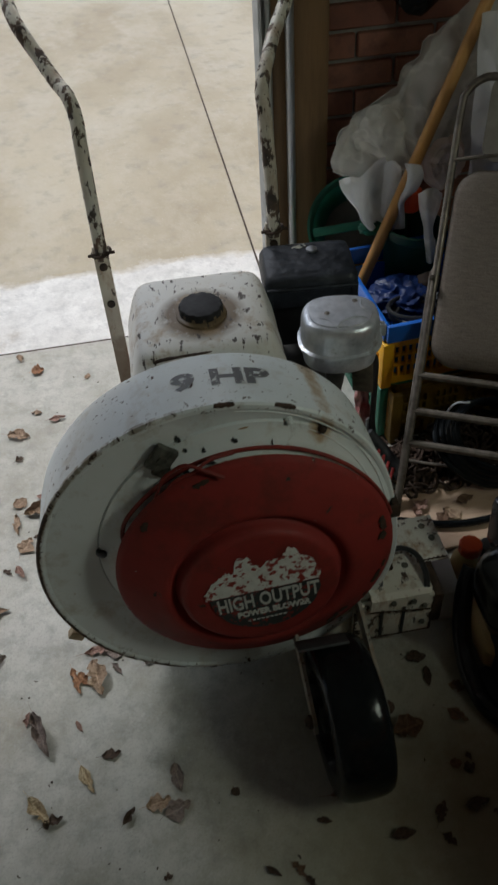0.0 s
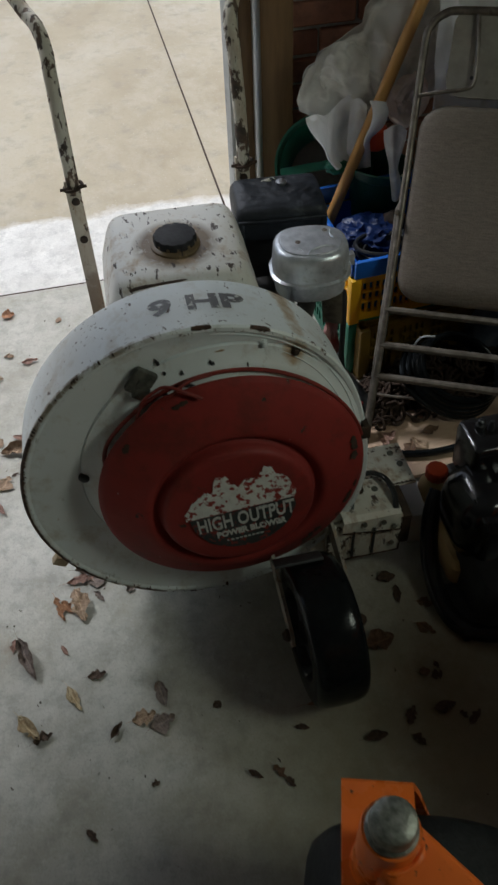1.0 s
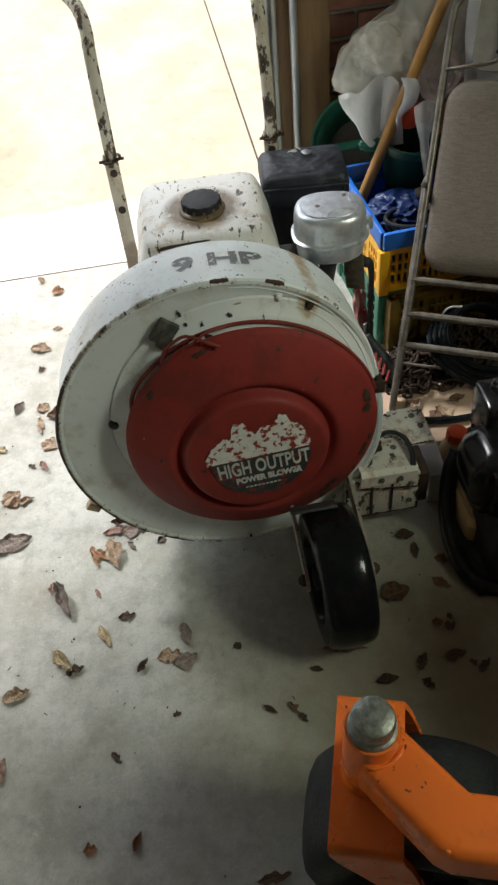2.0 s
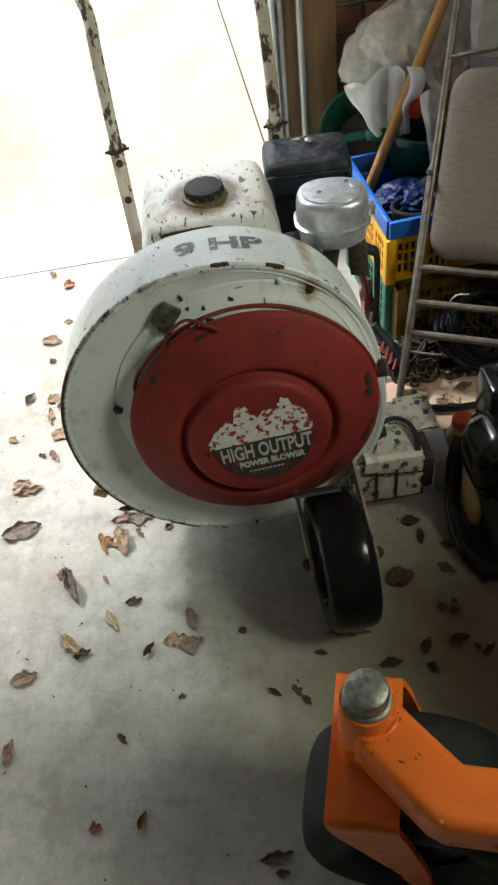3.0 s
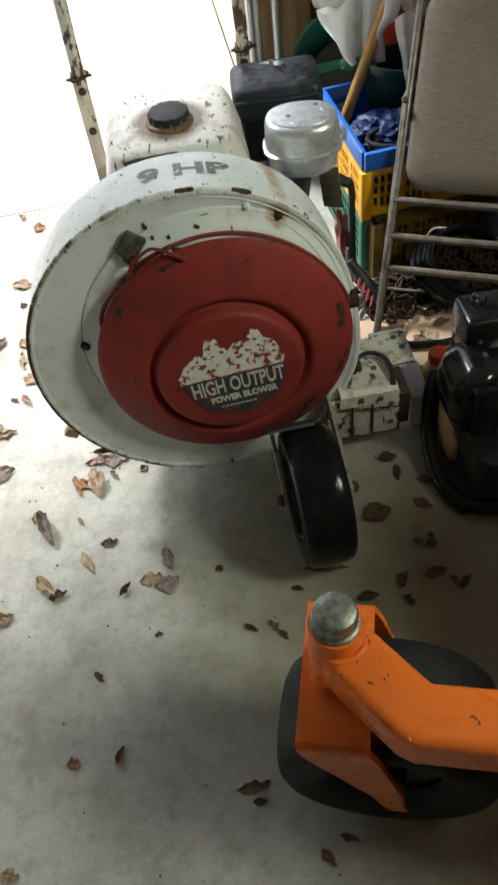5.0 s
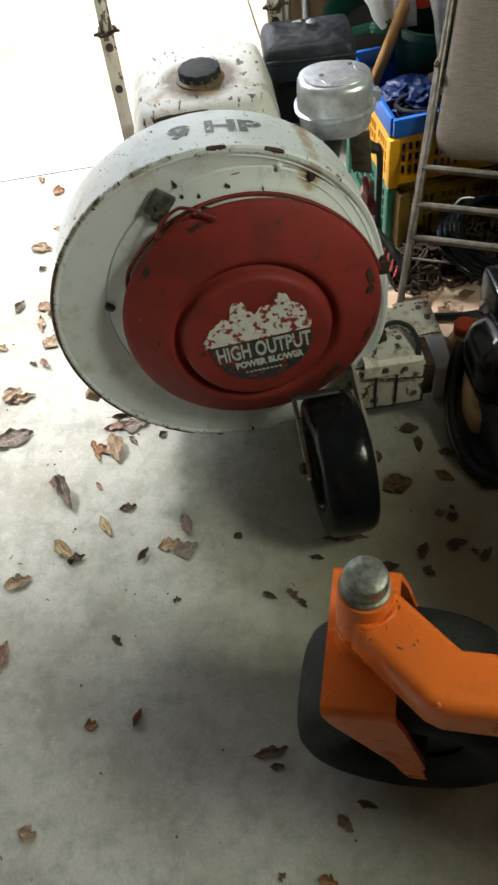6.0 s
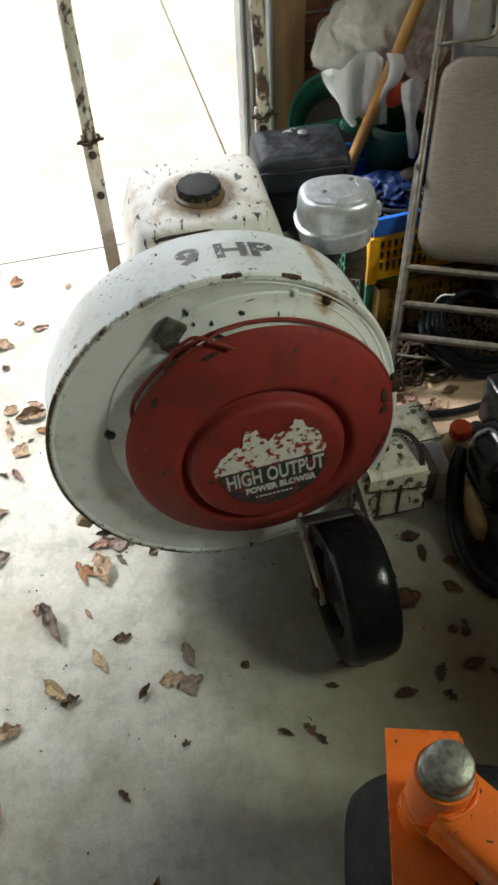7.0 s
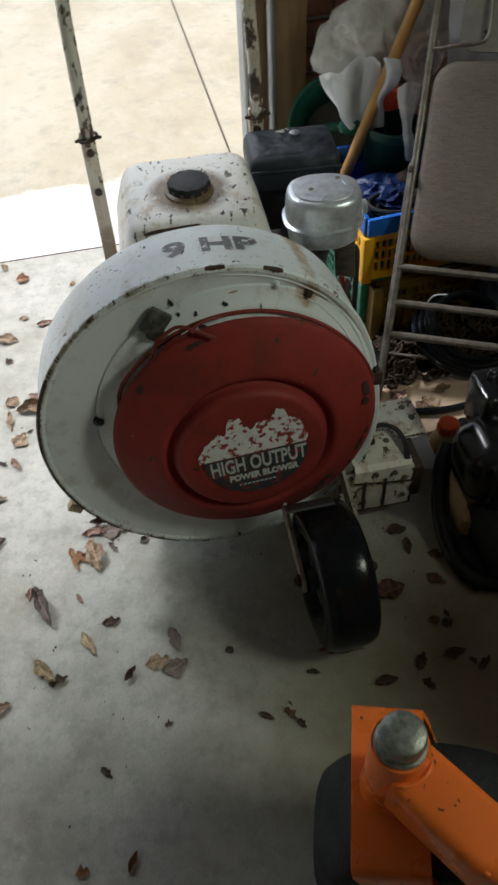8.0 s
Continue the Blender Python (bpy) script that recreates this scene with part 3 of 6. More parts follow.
def build_jamb():
    jamb = thing("door_jamb", (0.18, 2.58, 0), "brown stained wooden garage door jamb with grey metal track", "door jamb", kind="structure")
    part("board", span(bmesh.new(), (0.112, 2.53, 0), (0.160, 2.66, 2.12), 0.003), JAMB, jamb)
    part("board", span(bmesh.new(), (0.163, 2.534, 0), (0.250, 2.66, 2.12), 0.003), JAMB, jamb)
    bm = bmesh.new()
    prism(bm, [(0.078, 2.545), (0.082, 2.512), (0.088, 2.508), (0.09, 2.522), (0.096, 2.524), (0.098, 2.508), (0.106, 2.508), (0.1115, 2.52), (0.1115, 2.56), (0.078, 2.56)], 0.0, 2.12)
    part("track", bm, TRACK, jamb, "grey painted metal door track")
    bm = tube(bmesh.new(), [(0.152, 2.512, z) for z in (0.0, 0.5, 1.0, 1.6, 2.1)], 0.0105, 14)
    part("rod", bm, GALV, jamb, "galvanised steel rod")
    for z in (1.2, 1.9):
        part("bracket", box(bmesh.new(), (0.152, 2.527, z), (0.045, 0.012, 0.025), None, 0.002), GALV, jamb)


build_jamb()

# ---- the wheeled blower ----
HOUSE = axes((-0.185, 1.4194, 0.343), (1, 0, 0), (0, -1, 0.08))
LID_X, LID_Y = 0.039, 0.010


def scroll(t):
    """The housing's radius at an angle: round, drawn in on one side."""
    d = (math.degrees(t) - 8 + 180) % 360 - 180
    return 0.294 - 0.022 * math.exp(-((d / 30) ** 2)) + 0.007 * math.exp(-(((d + 80) / 35) ** 2))


def face_height(x, y):
    """How far the housing's face stands out at a place on it."""
    d = math.hypot(x - LID_X, y - LID_Y - 0.010)
    for (r0, h0), (r1, h1) in (((0.19, 0.016), (0.205, 0.016)), ((0.205, 0.016), (0.213, 0.012)), ((0.213, 0.012), (0.2235, 0.004)), ((0.2235, 0.004), (0.232, 0.0015))):
        if r0 <= d < r1:
            return h0 + (h1 - h0) * (d - r0) / (r1 - r0)
    return 0.016 if d < 0.19 else 0.0


def build_blower():
    blower = thing("leaf_blower", (-0.185, 1.42, 0), "old walk-behind wheeled leaf blower, chipped white and red paint", "leaf blower")
    # fan housing: wall, rolled rim, stepped face
    bm = bmesh.new()
    seg = 128
    angles = [2 * math.pi * k / seg for k in range(seg)]
    steps = [(-0.04, -0.142), (-0.014, -0.141), (-0.006, -0.136), (-0.002, -0.125), (0.0, -0.10), (0.0, -0.05), (0.0, -0.010), (0.003, -0.006), (0.003, 0.0), (0.0, 0.003), (-0.006, 0.003), (-0.010, 0.0)]
    loops = [[HOUSE @ Vector(((scroll(t) + dr) * math.cos(t), (scroll(t) + dr) * math.sin(t), h)) for t in angles] for dr, h in steps]
    for r, h in ((0.2355, -0.001), (0.2338, -0.0035), (0.2320, 0.0015), (0.2235, 0.004), (0.213, 0.012), (0.205, 0.016), (0.19, 0.016), (0.19, -0.05)):
        loops.append([HOUSE @ Vector((0.0345 + r * math.cos(t), 0.026 + r * math.sin(t), h)) if r > 0.23 else HOUSE @ Vector((LID_X + r * math.cos(t), LID_Y + 0.010 + r * math.sin(t), h)) for t in angles])
    rings(bm, loops, (True, True))
    housing = part("fan_housing", bm, WHITE_RIM, blower, "chipped white round fan housing")
    for inset, a0, a1 in ((0.013, -24, 84), (0.027, -10, 62)):
        bm = tube(bmesh.new(), [HOUSE @ Vector(((scroll(t) - inset) * math.cos(t), (scroll(t) - inset) * math.sin(t), face_height((scroll(t) - inset) * math.cos(t), (scroll(t) - inset) * math.sin(t)) + 0.0004)) for t in (radians(a0 + (a1 - a0) * k / 60) for k in range(61))], [0.0003 + 0.0010 * math.sin(math.pi * k / 60) ** 0.5 for k in range(61)], 8)
        part("pressed_bead", bm, WHITE, housing)
    # bare patches along the rim
    chip_rng = random.Random(5)
    spots = [(83.5, 90.0, 0.5), (66.5, 73.5, 0.65), (148.0, 187.0, 0.8), (181.0, 226.0, 0.88), (221.0, 225.5, 0.55), (228.0, 232.0, 0.95), (196.0, 202.5, 0.55), (206.5, 211.0, 0.72), (211.0, 218.5, 0.95), (238.0, 246.0, 1.15), (163.0, 169.0, 0.92)]
    a = 104.0
    while a < 262:
        length = chip_rng.choice((0.5, 0.8, 1.4, 2.6, 5.0, 9.0) if a > 140 else (1.2, 2.5, 4.0, 7.0))
        spots.append((a, a + length, (chip_rng.uniform(0.12, 0.5) if a > 140 else chip_rng.uniform(0.05, 0.14))))
        a += length + chip_rng.choice((0.2, 0.5, 1.2, 2.5)) * (0.6 if a > 150 else 1.2)
    for a0, a1, size in spots:
        bm, loops = bmesh.new(), []
        n = max(6, int((a1 - a0) * 7))
        for k in range(n + 1):
            t = radians(a0 + (a1 - a0) * k / n)
            fat = size * min(1.0, 0.1 + 2.0 * min(k, n - k) / n) * (0.55 + 0.9 * noise.noise(Vector((1.7 * (a0 + (a1 - a0) * k / n), 0.5, 2.0))))
            fat = max(0.03, fat)
            lift = -0.0012 * max(0.0, 1 - 7 * min(k, n - k) / n) - (0.0011 if size < 0.3 and fat < 0.07 else 0)
            back, front = fat * chip_rng.uniform(0.1, 1.2), fat * chip_rng.uniform(0.1, 1.2)
            rows = ((0.0022, -0.0062), (0.0008, -0.0075 - 0.009 * back), (0.0034, -0.0058), (0.0036, -0.0002), (0.0012, 0.0034), (-0.0005 - 0.007 * front, 0.0036), (-0.002 - 0.006 * front, 0.002))
            if size < 0.9:
                rows = ((0.0022, -0.003), (0.0034, -0.0005 - 0.005 * back), (0.0036, 0.0), (0.0012, 0.0034), (-0.0005 - 0.006 * front, 0.0036), (-0.002 - 0.005 * front, 0.002))
            loops.append([HOUSE @ Vector(((scroll(t) + dr + lift) * math.cos(t), (scroll(t) + dr + lift) * math.sin(t), h + lift)) for dr, h in rows])
        rings(bm, loops)
        part("bare_patch", bm, CHIP_RUST, housing)
    # rusty tab under the rim
    bm = box(bmesh.new(), HOUSE @ Vector((-0.271, -0.145, -0.010)), (0.026, 0.016, 0.020), Matrix.Rotation(radians(35), 3, "Y"), 0.002)
    part("rim_tab", bm, RUST_STAIN, housing, "rusty brown tab")
    # black scrapes above the cover
    scrape = random.Random(12)
    for x, y, w, h, lean in ((0.026, 0.235, 0.0065, 0.008, 25), (-0.019, 0.227, 0.004, 0.009, -20), (-0.044, 0.227, 0.004, 0.008, 10), (-0.047, 0.200, 0.007, 0.009, 30), (-0.052, 0.246, 0.004, 0.012, 20), (-0.012, 0.209, 0.012, 0.005, -10), (0.078, 0.224, 0.0012, 0.009, 0), (0.041, 0.2505, 0.011, 0.0025, 4)):
        high = face_height(x, y)
        turn = Matrix.Rotation(radians(lean), 2)
        ring = [turn @ Vector((w * scrape.uniform(0.3, 0.9) * math.cos(q), h * scrape.uniform(0.3, 0.9) * math.sin(q))) for q in (2 * math.pi * k / 14 for k in range(14))]
        bm = prism(bmesh.new(), [(x + p.x, y + p.y) for p in ring], high - 0.004, high + 0.0012, HOUSE)
        part("scrape", bm, RUST_STAIN if w > 0.0105 and h < 0.003 else MATT_BLACK, housing)
    # red intake cover with a grooved middle
    lid_m = HOUSE @ Matrix.Translation((LID_X, LID_Y, 0))
    bm = bmesh.new()
    profile = [(0.208, 0.034), (0.215, 0.034), (0.217, 0.037), (0.2155, 0.041), (0.208, 0.046), (0.185, 0.058), (0.170, 0.0665), (0.160, 0.0705), (0.155, 0.0712), (0.150, 0.0698), (0.1455, 0.0660), (0.1418, 0.0622), (0.1388, 0.0608), (0.1362, 0.0630), (0.1340, 0.0705), (0.1315, 0.0780), (0.1275, 0.0825), (0.121, 0.0848), (0.09, 0.0860), (0.04, 0.0865)]
    loops = []
    for r, h in profile:
        k = min(1.0, max(0.0, (0.208 - r) / 0.05))
        loops.append([lid_m @ Vector((r * (1 - 0.07 * k) * math.cos(t) - 0.001 * k, r * (1 - 0.07 * k) * math.sin(t) - 0.011 * k, h)) for t in angles])
    rings(bm, loops, (False, True))
    lid = part("intake_cover", bm, RED, blower, "dented red metal intake cover", 50)
    bm = lathe(bmesh.new(), [(0.196, 0.006), (0.200, 0.006), (0.202, 0.033), (0.198, 0.033)], lid_m, 96)
    part("spacer_ring", bm, CREAM, lid, "cream edge strip")
    # printed badge
    top = 0.0873
    bm = bmesh.new()
    rag = random.Random(4)
    arc = [(0.088 * math.cos(radians(a)), 0.088 * math.sin(radians(a))) for a in range(187, 354, 6)]
    arc = [(-0.086, 0.0045), *[(x * rag.uniform(0.96, 1.0), y + 0.004) for x, y in arc], (0.084, 0.0045)]
    sheetm = lid_m @ Matrix.Translation((0.003, -0.0125, 0)) @ Matrix.Rotation(radians(4), 4, "Z")
    prism(bm, arc, top, top + 0.0004, sheetm)
    badge = part("badge", bm, DECAL_BLACK, lid, "torn black printed badge")
    bm = bmesh.new()
    ragged = [(-0.091, 0.006), (0.086, 0.006)]
    for k in range(67):
        x = 0.088 - 0.180 * k / 66
        hill = float(np.interp(x, (-0.092, -0.075, -0.058, -0.040, -0.034, -0.016, -0.011, 0.002, 0.012, 0.034, 0.040, 0.054, 0.061, 0.076, 0.086), (0.010, 0.036, 0.050, 0.057, 0.078, 0.080, 0.060, 0.054, 0.061, 0.062, 0.080, 0.078, 0.060, 0.052, 0.014)))
        ragged.append((x, 0.010 + hill * (1.0 - 0.22 * max(0.0, noise.noise(Vector((110 * x, 1.7, 0.0)))) - 0.12 * rag.random())))
    prism(bm, ragged, top, top + 0.0004, sheetm)
    part("badge_film", bm, DECAL_WHITE, lid, "torn white remains of a badge")
    for word, size, x, y, wide, bold in (("HIGH OUTPUT", 0.043, 0.003, -0.029, 0.555, 0.0009), ("POWER BLOWER", 0.0175, 0.008, -0.049, 0.84, 0.0009)):
        bm = letters(word, size, bold)
        bmesh.ops.transform(bm, matrix=sheetm @ Matrix.Translation((x, y, top + 0.0008)) @ Matrix.Diagonal((wide, 1, 1, 1)), verts=bm.verts)
        part("lettering", bm, LETTER, badge, "worn white capital letters")
    bm = bmesh.new()
    for k in range(9):
        box(bm, lid_m @ Vector((-0.025 + 0.007 * k, -0.0755 + 0.0004 * k, top + 0.0006)), (0.005, 0.001, 0.0028), None)
    part("small_print", bm, LETTER, badge, "illegible small white print")
    # power figure on top of the drum
    bm = letters("9 HP", 0.052, 0.0022, 0.0)
    for v in bm.verts:
        a = radians(86.0) - (v.co.x * 1.36) / 0.2952
        v.co = HOUSE @ Vector(((scroll(a) + 0.0007 + v.co.z) * math.cos(a), (scroll(a) + 0.0007 + v.co.z) * math.sin(a), -0.050 - v.co.y))
    part("lettering", bm, GREY_PRINT, housing, "faded grey figures for the engine power")
    # red wire round the cover, with its clip
    bm = bmesh.new()
    ring_m = HOUSE @ Matrix.Translation((0.036, -0.002, 0.02))
    tube(bm, [ring_m @ Vector(((0.2255 - 0.028 * max(0.0, (a - 2.45) / 0.35) ** 2) * math.cos(a), (0.2255 - 0.028 * max(0.0, (a - 2.45) / 0.35) ** 2) * math.sin(a), 0.004 * math.sin(3 * a))) for a in (radians(d) for d in range(14, 163, 3))], 0.0034, 8)
    part("wire", bm, RED_WIRE, blower, "twisted red wire ring")
    bm = bmesh.new()
    tube(bm, smooth_path([ring_m @ Vector(p) for p in ((-0.140, 0.150, 0.006), (-0.134, 0.168, 0.010), (-0.126, 0.191, 0.012), (-0.118, 0.210, 0.014), (-0.103, 0.222, 0.014), (-0.087, 0.231, 0.016), (-0.073, 0.231, 0.022), (-0.060, 0.227, 0.028), (-0.034, 0.215, 0.036))], 4), 0.0026, 8)
    part("wire_tie", bm, RED_WIRE, blower)
    bm = bmesh.new()
    tube(bm, smooth_path([ring_m @ Vector(p) for p in ((-0.130, 0.158, 0.024), (-0.118, 0.182, 0.017), (-0.108, 0.198, 0.015), (-0.090, 0.211, 0.016), (-0.074, 0.217, 0.018), (-0.050, 0.228, 0.010), (-0.015, 0.229, 0.004))], 4), 0.0026, 8)
    part("wire_tie", bm, RED_WIRE, blower)
    bm = bmesh.new()
    clip = HOUSE @ Matrix.Translation((-0.079, 0.224, 0.010)) @ Matrix.Rotation(radians(-38), 4, "Z") @ Matrix.Scale(0.72, 4)
    box(bm, clip @ Vector((0, 0, -0.002)), (0.034, 0.012, 0.042), clip.to_3x3().normalized() @ Matrix.Rotation(radians(90), 3, "X"), 0.003)
    box(bm, clip @ Vector((0.012, -0.022, 0.002)), (0.022, 0.010, 0.022), clip.to_3x3().normalized() @ Matrix.Rotation(radians(90), 3, "X"), 0.003)
    tube(bm, [clip @ Vector((0, 0.002, 0.004)), clip @ Vector((0, 0.002, 0.011))], 0.0075, 6)
    part("clip", bm, CLIP_METAL, blower, "blackened clip with a bolt")
    # bolts on the face
    for x, y, r, mat in ((-0.193, 0.05, 0.0075, BLACK), (0.152, 0.225, 0.0055, DARK_RUST), (0.105, 0.2495, 0.0045, WHITE)):
        bm = lathe(bmesh.new(), [(r * 1.35, -0.002), (r * 1.35, 0.0018), (r, 0.002), (r * 0.95, 0.006), (r * 0.5, 0.0075)], HOUSE @ Matrix.Translation((x, y, face_height(x, y))), 14, (False, True))
        part("bolt", bm, mat, housing)
    # side bracket that holds the cover
    bm = bmesh.new()
    b = HOUSE @ Matrix.Translation((0.252, 0.052, 0.02))
    box(bm, b @ Vector((0, 0, 0)), (0.040, 0.004, 0.026), HOUSE.to_3x3().normalized() @ Matrix.Rotation(radians(90), 3, "X"), 0.002)
    box(bm, b @ Vector((0.014, 0.0, -0.016)), (0.010, 0.034, 0.024), None, 0.002)
    box(bm, b @ Vector((-0.024, -0.004, 0.014)), (0.024, 0.006, 0.022), None, 0.002)
    part("cover_bracket", bm, DARK_RUST, blower, "rusted bracket")
    flake = random.Random(9)
    for a, r0, wide, tall in ((141, 0.203, 5.0, 0.008), (110, 0.204, 7.0, 0.007), (-20, 0.202, 9.0, 0.009), (-52, 0.190, 7.5, 0.012), (-56, 0.203, 5.0, 0.006), (15, 0.203, 8.0, 0.010), (-33, 0.205, 3.0, 0.005), (-44, 0.186, 5.0, 0.010), (-48, 0.180, 3.0, 0.007), (8, 0.198, 5.0, 0.012), (-12, 0.206, 4.0, 0.006)):
        bm, loops = bmesh.new(), []
        for k in range(11):
            t = radians(a + wide * (k / 10 - 0.5))
            fat = tall * math.sin(math.pi * (0.06 + 0.88 * k / 10)) ** 0.6 * flake.uniform(0.55, 1.1)
            lo, hi = r0 - fat * flake.uniform(0.4, 1.0), min(0.2075, r0 + fat * flake.uniform(0.3, 0.9))
            loops.append([lid_m @ Vector((r * math.cos(t), r * math.sin(t), 0.058 - (r - 0.185) * 0.522 + d)) for r, d in ((lo, 0.0009), (hi, 0.0009), (hi, -0.0005), (lo, -0.0005))])
        part("bare_patch", rings(bm, loops), DARK_RUST, lid)

    # fuel tank with cap
    bm = bmesh.new()
    tm = Matrix.Translation((-0.168, 1.695, 0.0)) @ Matrix.Rotation(radians(-2), 4, "Z")
    loops = []
    for z, w, d, r in ((0.400, 0.245, 0.235, 0.03), (0.425, 0.262, 0.250, 0.036), (0.50, 0.262, 0.250, 0.038), (0.55, 0.250, 0.242, 0.036), (0.585, 0.229, 0.230, 0.033), (0.603, 0.216, 0.220, 0.030), (0.612, 0.206, 0.212, 0.028), (0.6165, 0.192, 0.199, 0.026), (0.6185, 0.170, 0.178, 0.024), (0.619, 0.12, 0.13, 0.02)):
        loops.append([tm @ Vector((x, y, z)) for x, y in rounded(w, d, r)])
    rings(bm, loops)
    tank = part("fuel_tank", bm, TANK_WHITE, blower, "grimy off-white fuel tank", 50)
    bm = lathe(bmesh.new(), [(0.041, 0.616), (0.040, 0.6215), (0.037, 0.624), (0.034, 0.6245), (0.034, 0.630)], Matrix.Translation((-0.169, 1.682, 0)), 40, (False, True))
    part("filler_neck", bm, TANK_WHITE, tank, "grimy filler neck")
    bm = bmesh.new()
    loops = []
    for r, z in ((0.033, 0.624), (0.0350, 0.6255), (0.0350, 0.6345), (0.0330, 0.6375), (0.028, 0.638)):
        loops.append([(-0.169 + (r - (0.0016 if k % 6 < 2 and r > 0.032 else 0)) * math.cos(2 * math.pi * k / 72), 1.682 + (r - (0.0016 if k % 6 < 2 and r > 0.032 else 0)) * math.sin(2 * math.pi * k / 72), z) for k in range(72)])
    rings(bm, loops)
    part("fuel_cap", bm, CAP_BLACK, tank, "black ribbed fuel cap")
    bm = tube(bmesh.new(), smooth_path([(-0.262, 1.602, 0.590), (-0.252, 1.592, 0.6075), (-0.22, 1.590, 0.6125), (-0.165, 1.591, 0.6125)], 5), [0.0015] * 4 + [0.003] * 6 + [0.0022] * 5 + [0.001], 8)
    part("seam", bm, RUST, tank, "rusty cracked seam")
    # engine
    bm = bmesh.new()
    span(bm, (-0.25, 1.58, 0.20), (-0.02, 1.86, 0.40), 0.015)
    for k in range(9):
        span(bm, (-0.02, 1.62, 0.24 + 0.02 * k), (0.05, 1.80, 0.248 + 0.02 * k), 0.002)
    span(bm, (-0.035, 1.65, 0.24), (0.02, 1.78, 0.46), 0.01)
    part("engine_block", bm, ENGINE, blower, "greasy dark engine block")
    bm = lathe(bmesh.new(), [(0.11, 0.0), (0.12, 0.01), (0.12, 0.05), (0.10, 0.07), (0.03, 0.075)], axes((-0.14, 1.85, 0.33), (1, 0, 0), (0, 1, 0)), 40, (True, True))
    part("starter_cover", bm, WHITE, blower)
    bm = bmesh.new()
    span(bm, (-0.27, 1.50, 0.165), (0.0, 2.02, 0.19), 0.004)
    span(bm, (-0.27, 1.52, 0.05), (-0.255, 1.60, 0.17), 0.003)
    part("base_plate", bm, WHITE, blower)
    # air cleaner
    bm = bmesh.new()
    am = Matrix.Translation((0.037, 1.832, -0.003)) @ Matrix.Rotation(radians(-5), 4, "Z")
    loops = []
    for z, w, d, r in ((0.543, 0.150, 0.108, 0.014), (0.543, 0.162, 0.124, 0.018), (0.572, 0.166, 0.127, 0.018), (0.588, 0.163, 0.124, 0.018), (0.5965, 0.155, 0.115, 0.017), (0.600, 0.148, 0.101, 0.015), (0.601, 0.12, 0.08, 0.012)):
        loops.append([am @ Vector((x, y, z)) for x, y in rounded(w, d, r)])
    rings(bm, loops)
    cleaner = part("air_cleaner", bm, CLEANER_BLACK, blower, "dusty black air cleaner box", 40)
    bm, grid = bmesh.new(), []
    for i in range(31):
        u, row = i / 30 - 0.5, []
        for j in range(23):
            v = j / 22 - 0.5
            edge = max(0.0, 1 - 12 * (0.5 - max(abs(u), abs(v))))
            h = 0.0016 * noise.noise(Vector((14 * u, 10 * v, 1.0))) + 0.0016 * (1 - 2 * abs(noise.noise(Vector((7 * u + 3 * v, 9 * v, 5.0)))))
            row.append(bm.verts.new(am @ Vector((0.146 * u, 0.099 * v, 0.6022 + h - 0.004 * edge))))
        grid.append(row)
    for a, b in zip(grid, grid[1:]):
        for k in range(22):
            bm.faces.new((a[k], b[k], b[k + 1], a[k + 1]))
    part("wrinkled_top", bm, CLEANER_BLACK, cleaner, "", 60)
    bm = bmesh.new()
    rings(bm, [[am @ Vector((x, y + 0.012, z)) for x, y in rounded(w, d, 0.012)] for z, w, d in ((0.43, 0.138, 0.080), (0.50, 0.146, 0.084), (0.543, 0.146, 0.084))])
    part("filter_case", bm, BLACK, cleaner)
    for x, z, w, h in ((-0.074, 0.540, 0.011, 0.086), (0.074, 0.540, 0.011, 0.086), (0.0, 0.580, 0.145, 0.008)):
        bm = box(bmesh.new(), am @ Vector((x, -0.0635, z)), (w, 0.008, h), Matrix.Rotation(radians(-5), 3, "Z"), 0.0028, 3)
        part("cover_edge", bm, CLEANER_BLACK, cleaner)
    bm = lathe(bmesh.new(), [(0.010, 0.598), (0.010, 0.607), (0.004, 0.609)], am @ Matrix.Translation((0.01, 0.02, 0)), 10, (False, True))
    part("wing_nut", bm, GALV, cleaner)
    bm = box(bmesh.new(), am @ Vector((-0.012, 0.036, 0.6015)), (0.028, 0.010, 0.003), Matrix.Rotation(0.3, 3, "Z"), 0.001)
    part("cover_chip", bm, CREAM, cleaner)
    # muffler
    bm = bmesh.new()
    mm = Matrix.Translation((0.050, 1.655, 0.0)) @ Matrix.Rotation(radians(-8), 4, "Z")

    def oval(w, d, z):
        return [mm @ Vector((w * math.copysign(abs(math.cos(t)) ** 0.8, math.cos(t)), d * math.copysign(abs(math.sin(t)) ** 0.8, math.sin(t)), z)) for t in (2 * math.pi * k / 56 for k in range(56))]

    rows = [(0.034, 0.028, 0.506), (0.050, 0.041, 0.510), (0.0595, 0.050, 0.519), (0.0625, 0.053, 0.546), (0.0685, 0.0585, 0.5495), (0.069, 0.059, 0.554), (0.0640, 0.0545, 0.5565), (0.0632, 0.0535, 0.586), (0.0622, 0.0525, 0.594), (0.0595, 0.050, 0.6005), (0.0545, 0.0455, 0.6035), (0.0505, 0.0425, 0.6035), (0.0495, 0.0415, 0.6055), (0.03, 0.025, 0.6065)]
    rings(bm, [oval(*r) for r in rows])
    muffler = part("muffler", bm, ALU, blower, "dull silver metal muffler", 40)
    bm = bmesh.new()
